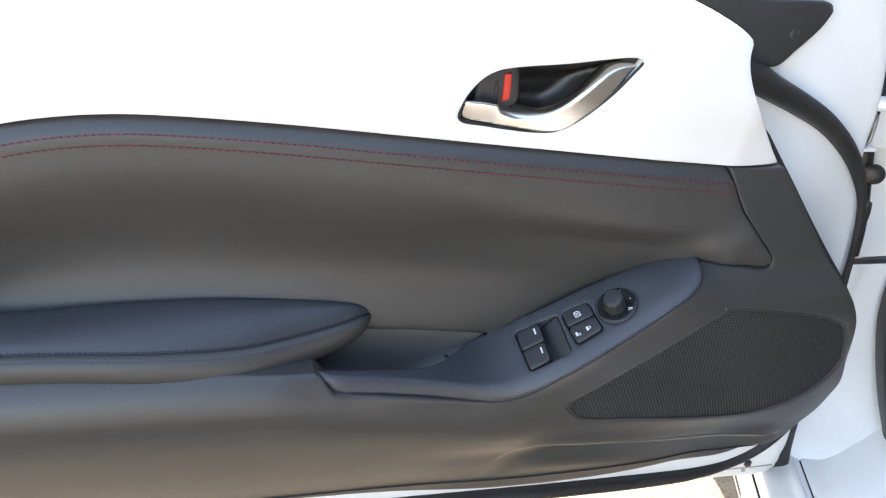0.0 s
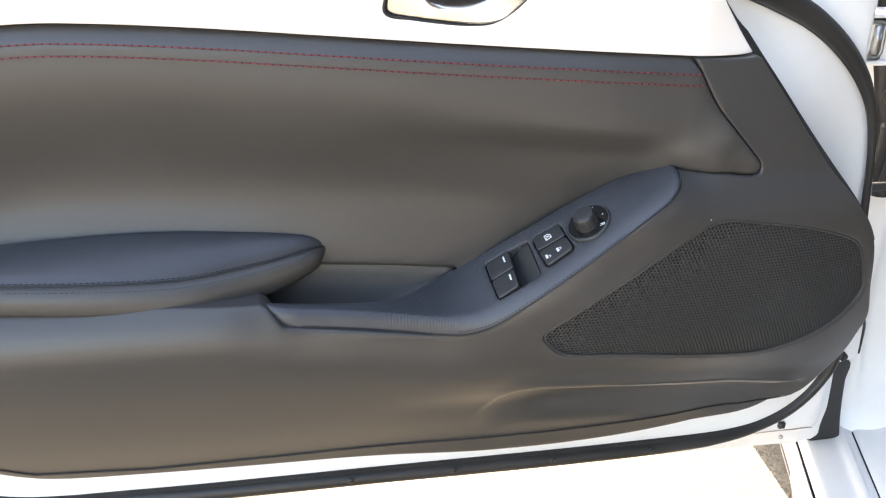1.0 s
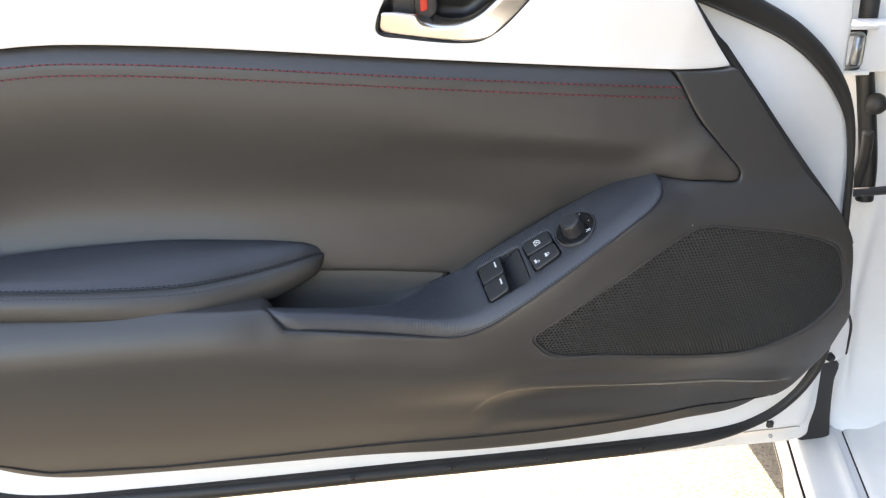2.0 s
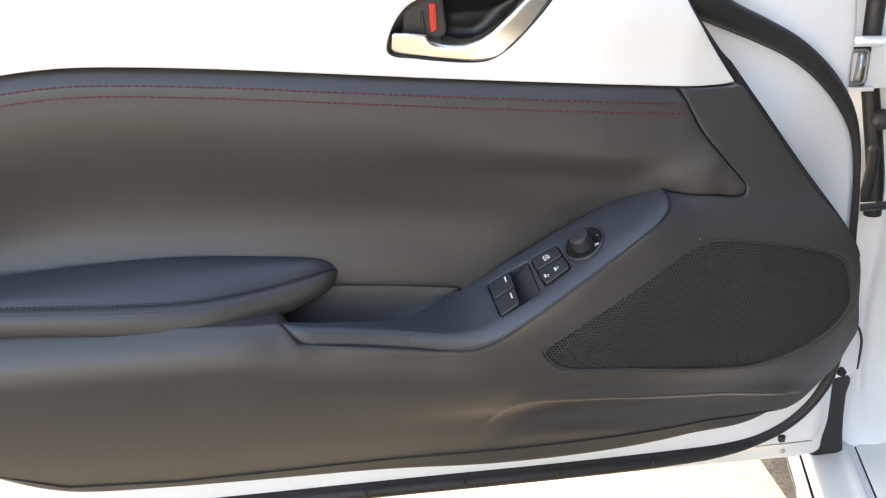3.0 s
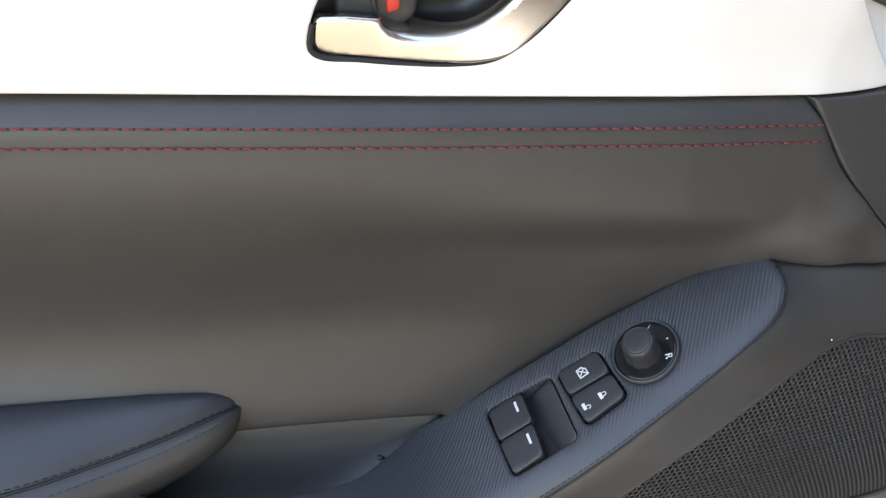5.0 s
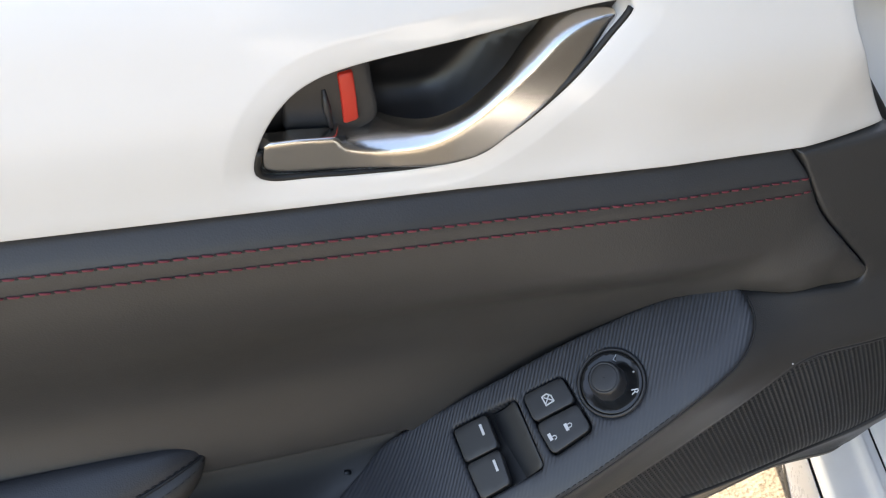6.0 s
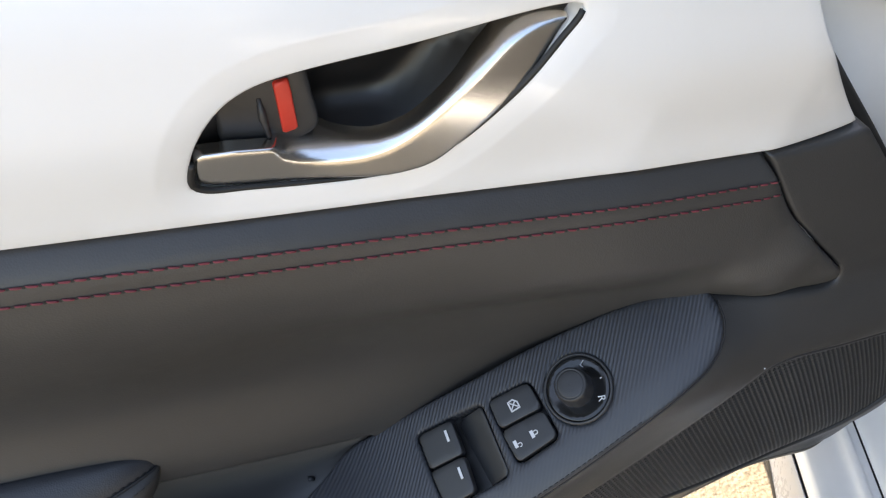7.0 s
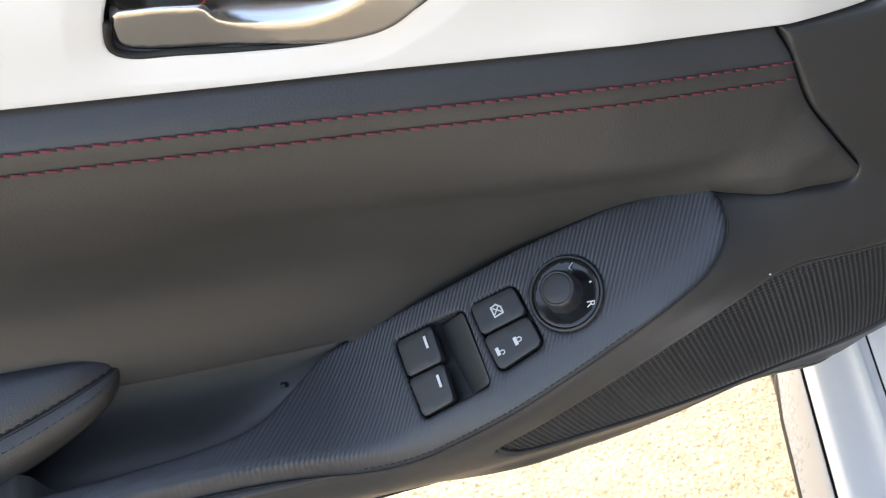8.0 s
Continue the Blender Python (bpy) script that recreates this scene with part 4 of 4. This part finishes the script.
height = np.interp(SEAL[:, 1], [0.2915, 0.2955, 0.305, 0.36, 0.45, 0.55, 0.62, 0.66, 0.69, 0.74, 0.78, 0.80], [0.98, 0.82, 0.66, 0.64, 0.6, 0.45, 0.4, 0.5, 0.75, 1.05, 1.35, 1.7])
path = np.stack([SEAL[:, 0], 0.674 - 0.004 * height, SEAL[:, 1]], 1)
seal = sweep("door_seal", path, 0.0088 * height, RUBBER, door, "black rubber door seal", sides=12, flat=1.05)
tan = np.gradient(SEAL, axis=0)
tan /= np.linalg.norm(tan, axis=1)[:, None]
inner = SEAL + np.stack([tan[:, 1], -tan[:, 0]], 1) * (0.004 * height)[:, None]
sweep("seal_lip", np.stack([inner[:, 0], 0.670 + 0.002 * height, inner[:, 1]], 1), 0.0058 * height, RUBBER, seal, sides=10, flat=0.8)
for x in (0.10, 0.205, 0.31, 0.42):
    bm = bmesh.new()
    bmesh.ops.create_uvsphere(bm, u_segments=10, v_segments=6, radius=0.0035, matrix=pose(x, 0.657, 0.2985) @ Matrix.Diagonal((1, 0.5, 1, 1)))
    part("seal_clip", bm, DARK, seal, "small black clip")
# dark belt strip and mirror base behind the white panel's front end
BASE = spline([(0.30, 0.862), (0.40, 0.8595), (0.4835, 0.8585), (0.487, 0.853), (0.484, 0.844), (0.477, 0.833), (0.460, 0.815), (0.4436, 0.7992), (0.42, 0.800), (0.38, 0.806), (0.32, 0.825)], 8, True)
patch("mirror_base", BASE, lambda p: np.stack([p[:, 0], 0.668 + 0.06 * (p[:, 0] - 0.4), p[:, 1]], 1), BACK, TRIM, door, "black mirror base cover", res=0.008, r=0.003, depth=0.02)
bm = bmesh.new()
bmesh.ops.create_cone(bm, cap_ends=True, segments=20, radius1=0.0055, radius2=0.0050, depth=0.0006, matrix=pose(0.4504, 0.6710, 0.830, 90))
part("screw_cap", bm, TRIM, door, "round black cap")
for x, z, w, t in ((0.5808, 0.3040, 0.0068, 0.0072), (0.6065, 0.2628, 0.0034, 0.0036)):
    bm = bmesh.new()
    bmesh.ops.create_cube(bm, size=1, matrix=pose(x, shell_y(np.array([x]), np.array([z]))[0] - 0.001, z) @ Matrix.Diagonal((w, 0.006, t, 1)))
    part("drain_plug", bm, RUBBER if w > 0.005 else STEEL, door, "small square drain plug")
EDGE = np.vstack([WHITE_END[WHITE_END[:, 0] > 0.349][::-1][-110:], RIGHT_EDGE[RIGHT_EDGE[:, 1] > 0.56]])
EDGE = even(EDGE, 0.008)
et = np.gradient(EDGE, axis=0)
et /= np.linalg.norm(et, axis=1)[:, None]
deep = np.interp(EDGE[:, 1], [0.60, 0.70, 0.74], [0.010, 0.045, 0.058])
thick = np.interp(EDGE[:, 1], [0.60, 0.72, 0.76], [0.0032, 0.0050, 0.0060])
out = EDGE + np.stack([-et[:, 1], et[:, 0]], 1) * (deep * np.interp(EDGE[:, 1], [0.60, 0.74], [0.45, 0.345]) - thick)[:, None]
ey = np.where(out[:, 1] > 0.732, upper_y(out[:, 0], out[:, 1]), lower_y(out[:, 0], out[:, 1]))
sweep("shell_seam", [(x, float(shell_y(np.array([x]), np.array([z]))[0]) - 0.0003, z) for x, z in ((0.553, 0.2920), (0.572, 0.2935), (0.597, 0.2930), (0.618, 0.2943), (0.6235, 0.2925))], 0.0007, STEEL, door, "pressed seam in the door shell", sides=6)
ey = np.convolve(np.pad(ey, 6, mode="edge"), np.ones(13) / 13, mode="valid")
sweep("edge_gasket", np.stack([out[:, 0], ey + deep, out[:, 1]], 1), thick, RUBBER, door, "black gasket behind the trim edge", sides=10)


def box(bm, x0, x1, y0, y1, z0, z1, turn=0.0, bevel=0.002):
    m = pose((x0 + x1) / 2, (y0 + y1) / 2, (z0 + z1) / 2, 0, 0, turn) @ Matrix.Diagonal((x1 - x0, y1 - y0, z1 - z0, 1))
    made = bmesh.ops.create_cube(bm, size=1, matrix=m)
    es = list({e for v in made["verts"] for e in v.link_edges})
    if bevel:
        bmesh.ops.bevel(bm, geom=es, offset=bevel, segments=2, affect="EDGES", profile=0.6)


def upper_hinge():
    """Pressed bracket with two dark notches and a pin held in a bent loop."""
    bm = bmesh.new()
    box(bm, 0.650, 0.760, 0.752, 0.786, 0.6885, 0.7400, bevel=0.003)
    box(bm, 0.6235, 0.662, 0.742, 0.772, 0.7355, 0.7405, bevel=0.0018)
    box(bm, 0.6310, 0.662, 0.742, 0.772, 0.6880, 0.6930, bevel=0.0018)
    h = part("hinge", bm, SHELL, door, "white painted upper door hinge")
    for z in (0.7305, 0.6975):
        bm = bmesh.new()
        box(bm, 0.632, 0.6535, 0.7470, 0.760, z - 0.0046, z + 0.0046, bevel=0.003)
        part("notch", bm, DARK, h, "dark notch in the bracket")
    loop = rounded([(0.6265, 0.7315), (0.6470, 0.7315), (0.6490, 0.6975), (0.6295, 0.6965)], 0.006)
    loop = np.vstack([loop, loop[:2]])
    sweep("loop", np.stack([loop[:, 0], np.full(len(loop), 0.7435), loop[:, 1]], 1), 0.0022, STEEL, h, "bent steel loop", sides=8, caps=False)
    bm = bmesh.new()
    box(bm, 0.6300, 0.6470, 0.7455, 0.7510, 0.6985, 0.7295, bevel=0.001)
    part("leaf", bm, SHELL, h)
    bm = bmesh.new()
    bmesh.ops.create_cone(bm, cap_ends=True, segments=18, radius1=0.0048, radius2=0.0048, depth=0.028, matrix=pose(0.6410, 0.7440, 0.7140))
    part("pin", bm, STEEL, h, "grey steel hinge pin")
    return h


upper_hinge()
# added dark sheet: paints the gap's shade and stops sun leaking through
patch("hinge_gap_shade", rounded([(0.652, 0.327), (0.722, 0.322), (0.735, 0.342), (0.729, 0.384), (0.712, 0.409), (0.652, 0.435)], 0.010),
      lambda p: np.stack([p[:, 0], 0.760 + 0.3 * (p[:, 0] - 0.69), p[:, 1]], 1), BACK, DARK, door, "dark sheet for the shade behind the lower hinge", res=0.008, r=0.002, depth=0.02)
low_hinge = patch("hinge", rounded([(0.665, 0.337), (0.714, 0.333), (0.726, 0.346), (0.721, 0.380), (0.706, 0.400), (0.665, 0.405)], 0.008),
                  lambda p: np.stack([p[:, 0], 0.735 + 0.3 * (p[:, 0] - 0.69), p[:, 1]], 1), BACK, SHELL, door, "white painted lower door hinge", res=0.006, r=0.003, depth=0.03)
# black tube draws the shadow line along the hinge's edge
sweep("hinge_shadow_gap", spline([(0.688, 0.735, 0.4080), (0.6995, 0.737, 0.4050), (0.7125, 0.740, 0.3853), (0.7176, 0.743, 0.3567), (0.7189, 0.744, 0.3406)], 8), 0.0016, RUBBER, low_hinge, "dark tube for the shadow gap beside the hinge", sides=8)
bm = bmesh.new()
bmesh.ops.create_cone(bm, cap_ends=True, segments=8, radius1=0.006, radius2=0.005, depth=0.008, matrix=pose(0.688, 0.732, 0.346, 90))
part("bolt", bm, DARK, low_hinge, "dark hinge bolt")
sweep("check_strap", [(0.60, 0.70, 0.573), (0.66, 0.70, 0.573), (0.72, 0.70, 0.574), (0.80, 0.72, 0.576)], 0.005, TRIM, door, "black door check strap", flat=0.6)

# ---- the car beside it ----
car = tagged(new("car"), "white car body side with open door sill", "car")
U, V = Vector((0.361, 0.932, 0)), Vector((0.932, -0.361, 0))
S0 = Vector((0.651, 0.768, 0))


def along(name, profile, u0, u1, mat, label="", shift=lambda u, z: 0.0):
    """A sill section: profile of v, z pairs run along the car."""
    rows = []
    for u in np.linspace(u0, u1, 40):
        rows.append([S0 + U * u + V * (v + shift(u, z)) + Vector((0, 0, z)) for v, z in profile])
    return loft(name, rows, mat, car, label)


def flare(u, z):
    """The rocker turns in below, towards the wheel."""
    return 0.012 * float(smooth(-0.06, 0.02, np.array([u]))[0]) * min(1.0, max(0.0, (0.20 - z) / 0.07))


along("rocker", spline([(0.12, 0.070), (0.06, 0.085), (0.034, 0.110), (0.0285, 0.124), (0.0272, 0.131), (0.0268, 0.138), (0.0268, 0.150), (0.0264, 0.170), (0.0262, 0.185), (0.0268, 0.192), (0.0285, 0.1970), (0.0296, 0.1965),
                        (0.0300, 0.190)], 6), -1.6, 0.45, SCUFF, "glossy silver-white rocker edge", flare)
along("rocker_edge", spline([(0.0285, 0.126), (0.0268, 0.128), (0.0256, 0.131), (0.0260, 0.134), (0.0268, 0.136)], 4), -1.6, 0.10, RUBBER, "thin black edge strip", flare)
along("sill_joint", [(0.0296, 0.1975), (0.0302, 0.194), (0.0312, 0.194), (0.0316, 0.198)], -1.6, 0.10, DARK)
along("sill", spline([(0.0314, 0.194), (0.0318, 0.1985), (0.0345, 0.2045), (0.038, 0.2080), (0.0420, 0.2090), (0.055, 0.2095), (0.072, 0.2100), (0.0765, 0.2112), (0.081, 0.2135), (0.0865, 0.2145), (0.090, 0.2130), (0.0975, 0.2125)], 6), -1.6, 0.06, SHELL,
      "white painted door sill")
along("sill_seam", [(0.0972, 0.2128), (0.0980, 0.2110), (0.0988, 0.2110), (0.0996, 0.2132)], -1.6, 0.06, DARK)
along("inner_sill", spline([(0.0994, 0.2130), (0.104, 0.2160), (0.125, 0.222), (0.16, 0.24), (0.20, 0.27), (0.23, 0.33), (0.24, 0.40)], 6), -0.17, 0.06, SHELL, "white inner sill")
along("sill_trim", spline([(0.0994, 0.2125), (0.102, 0.2175), (0.112, 0.222), (0.135, 0.226), (0.16, 0.24), (0.20, 0.27), (0.23, 0.33), (0.24, 0.40)], 6), -1.6, -0.17, RUBBER, "black plastic sill trim")

# hinge pillar: a wall that runs across from the hinges
plan = spline([(0.669, 0.852), (0.672, 0.836), (0.690, 0.805), (0.72, 0.792), (0.76, 0.780), (0.82, 0.752), (0.90, 0.715), (1.0, 0.67)], 20)
rows = []
for z in np.linspace(0.20, 0.95, 50):
    inset = 0.018 * math.exp(-((z - 0.30) / 0.08) ** 2) - 0.012 * math.exp(-((z - 0.50) / 0.10) ** 2)
    bend = float(np.interp(z, [0.25, 0.30, 0.336, 0.376, 0.42, 0.50, 0.60], [0.762, 0.758, 0.749, 0.740, 0.735, 0.737, 0.745]))
    rib = float(np.interp(z, [0.24, 0.29, 0.42, 0.56], [0, 1, 1, 0]))
    foot = 0.07 * max(0.0, (0.29 - z) / 0.09) ** 2
    rows.append([(x, y + (inset - foot) * float(smooth(0.70, 0.80, np.array([x]))[0]) - 0.009 * rib * math.exp(-(((x - bend) / 0.010) ** 2)), z) for x, y in plan])
loft("hinge_pillar", rows, SHELL, car, "white painted hinge pillar", flip=True)
# unseen fender, its lower rear edge cut to cast the ground shadow
fender = [[(0.652 + 0.361 * d, 0.8145 + 0.932 * d, z) for d in np.linspace(np.interp(z, [0.12, 0.149, 0.21, 0.237, 0.250], [0.36, 0.335, 0.287, 0.265, -0.025]), 1.7, 20)] for z in np.linspace(0.12, 0.95, 65)]
loft("front_fender", fender, SHELL, car, "unseen white front fender, edge cut to shape the shadow")
BLOCK = np.array([(0.652, 0.337), (0.700, 0.337), (0.7225, 0.321), (0.7190, 0.2985), (0.7222, 0.2692), (0.7264, 0.2401), (0.7335, 0.2058), (0.733, 0.200), (0.690, 0.200), (0.684, 0.228), (0.652, 0.240)])
patch("gap_rubber", rounded(BLOCK, 0.004), lambda p: np.stack([p[:, 0], 0.751 + 0 * p[:, 0], p[:, 1]], 1), BACK, RUBBER, car, "black rubber block at the sill end", res=0.010, r=0.004, depth=0.05)
sweep("jamb_strip", spline([(0.674, 0.740, 0.628), (0.678, 0.741, 0.612), (0.680, 0.744, 0.585), (0.680, 0.746, 0.556)], 8), [0.003] + [0.0062] * 22 + [0.005] * 2, RUBBER, car, "black rubber strip below the stop", up=(0, 1, 0))
door_seal_path = spline([(0.865, 0.70, 0.95), (0.845, 0.705, 0.70), (0.828, 0.71, 0.50), (0.822, 0.70, 0.36), (0.832, 0.66, 0.27), (0.82, 0.56, 0.245), (0.70, 0.25, 0.24), (0.45, -0.40, 0.24)], 12)
sweep("opening_seal", door_seal_path, 0.011, RUBBER, car, "black rubber seal round the door opening", up=(0.9, -0.3, 0))
bm = bmesh.new()
bmesh.ops.create_uvsphere(bm, u_segments=16, v_segments=10, radius=0.012, matrix=pose(0.700, 0.770, 0.649))
part("bump_stop", bm, RUBBER, car, "round black rubber stop")

# front wheel that carries the car
tyre = np.array([(0.02, 0.20), (0.0, 0.235), (0.006, 0.285), (0.03, 0.305), (0.17, 0.305), (0.194, 0.285), (0.20, 0.235), (0.18, 0.20)])
hub = S0 + U * 0.78 + V * 0.06 + Vector((0, 0, 0.305))
rows = [[hub + V * w + (U * math.cos(a) + Vector((0, 0, 1)) * math.sin(a)) * r for w, r in tyre] for a in np.linspace(0, 2 * math.pi, 49)]
loft("front_tyre", rows, RUBBER, car, "black front tyre")
# upper run paints the shaded fender gap black, the lower curve is rubber
sweep("jamb_gap_rubber", spline([(0.684, 0.80, 0.96), (0.686, 0.80, 0.77), (0.694, 0.80, 0.70), (0.703, 0.797, 0.66), (0.712, 0.788, 0.61), (0.718, 0.782, 0.57), (0.722, 0.78, 0.53)], 8),
      0.010, RUBBER, car, "black jamb strip, painted gap shade above and rubber below", up=(0, 1, 0))
FOOTWELL = spline([(0.752, 0.53), (0.758, 0.465), (0.774, 0.41), (0.8055, 0.333), (0.8455, 0.25), (0.873, 0.17), (1.0, 0.16), (1.05, 0.5), (1.0, 0.9), (0.80, 0.9), (0.765, 0.7)], 10, True)
patch("kick_panel", FOOTWELL, lambda p: np.stack([p[:, 0], 0.715 - 0.25 * (p[:, 0] - 0.75), p[:, 1]], 1), (0.36, 0.93, 0), RUBBER, car, "black kick panel inside the car", res=0.015, r=0.012, depth=0.03)
# unseen dark wall beyond the sill, added to block light from the seat side
cabin = [[S0 + U * u + V * (0.26 + 0.05 * math.sin(3 * z)) + Vector((0, 0, z)) for u in np.linspace(-2.0, -0.12, 18)] for z in np.linspace(0.25, 1.20, 12)]
loft("cabin_screen_wall", cabin, RUBBER, car, "unseen dark wall added beyond the sill to cut light")
# unseen roof, windscreen, bonnet, far side, added to close the car round the sill
def car_skin(name, stations, mat, label, crown=0.03, thick=0.018, across=(0.10, 1.45)):
    """A crowned panel across the car: stations of u and height along it, with a rolled edge and an underside."""
    rows = []
    for u, z in stations:
        v = np.linspace(across[0], across[1], 16)
        top = [S0 + U * u + V * w + Vector((0, 0, z + crown * math.sin(math.pi * (w - across[0]) / (across[1] - across[0])))) for w in v]
        rows.append(top + [p - Vector((0, 0, thick)) for p in top[::-1]])
    return loft(name, rows, mat, car, label, ring=True, caps=True)


# the added roof keeps sky light off the pillar and sill
car_skin("roof", spline([(-2.0, 1.30), (-1.2, 1.44), (-0.6, 1.42), (-0.35, 1.36)], 5), RUBBER, "unseen dark roof, added to shade the pillar and sill")
car_skin("windscreen", [(-0.35, 1.355), (0.0, 1.20), (0.45, 0.985)], GLOSS, "unseen dark tinted windscreen", thick=0.006)
car_skin("bonnet", spline([(0.42, 0.965), (0.9, 0.92), (1.4, 0.84), (1.62, 0.74), (1.70, 0.55)], 5), SHELL, "unseen white painted bonnet", across=(-0.012, 1.56))
far = [[S0 + U * u + V * (1.50 + 0.06 * math.sin(math.pi * (z - 0.15) / 0.9)) + Vector((0, 0, z)) for u in np.linspace(-2.3, 1.70, 24)] for z in np.linspace(0.15, 0.955, 10)]
loft("far_side", far, SHELL, car, "unseen white far side of the car")
nose = [[S0 + U * (1.70 + 0.08 * math.sin(math.pi * k / 15)) + V * (-0.016 + 1.57 * k / 15) + Vector((0, 0, z)) for k in range(16)] for z in np.linspace(0.15, 0.56, 6)]
loft("nose", nose, SHELL, car, "unseen white front end of the car")
tail = [[S0 + U * (-2.0 - 0.25 * math.sin(math.pi * k / 15)) + V * (0.12 + 1.38 * k / 15) + Vector((0, 0, z)) for k in range(16)] for z in np.linspace(0.15, 1.31, 8)]
loft("tail", tail, SHELL, car, "unseen white rear end of the car")
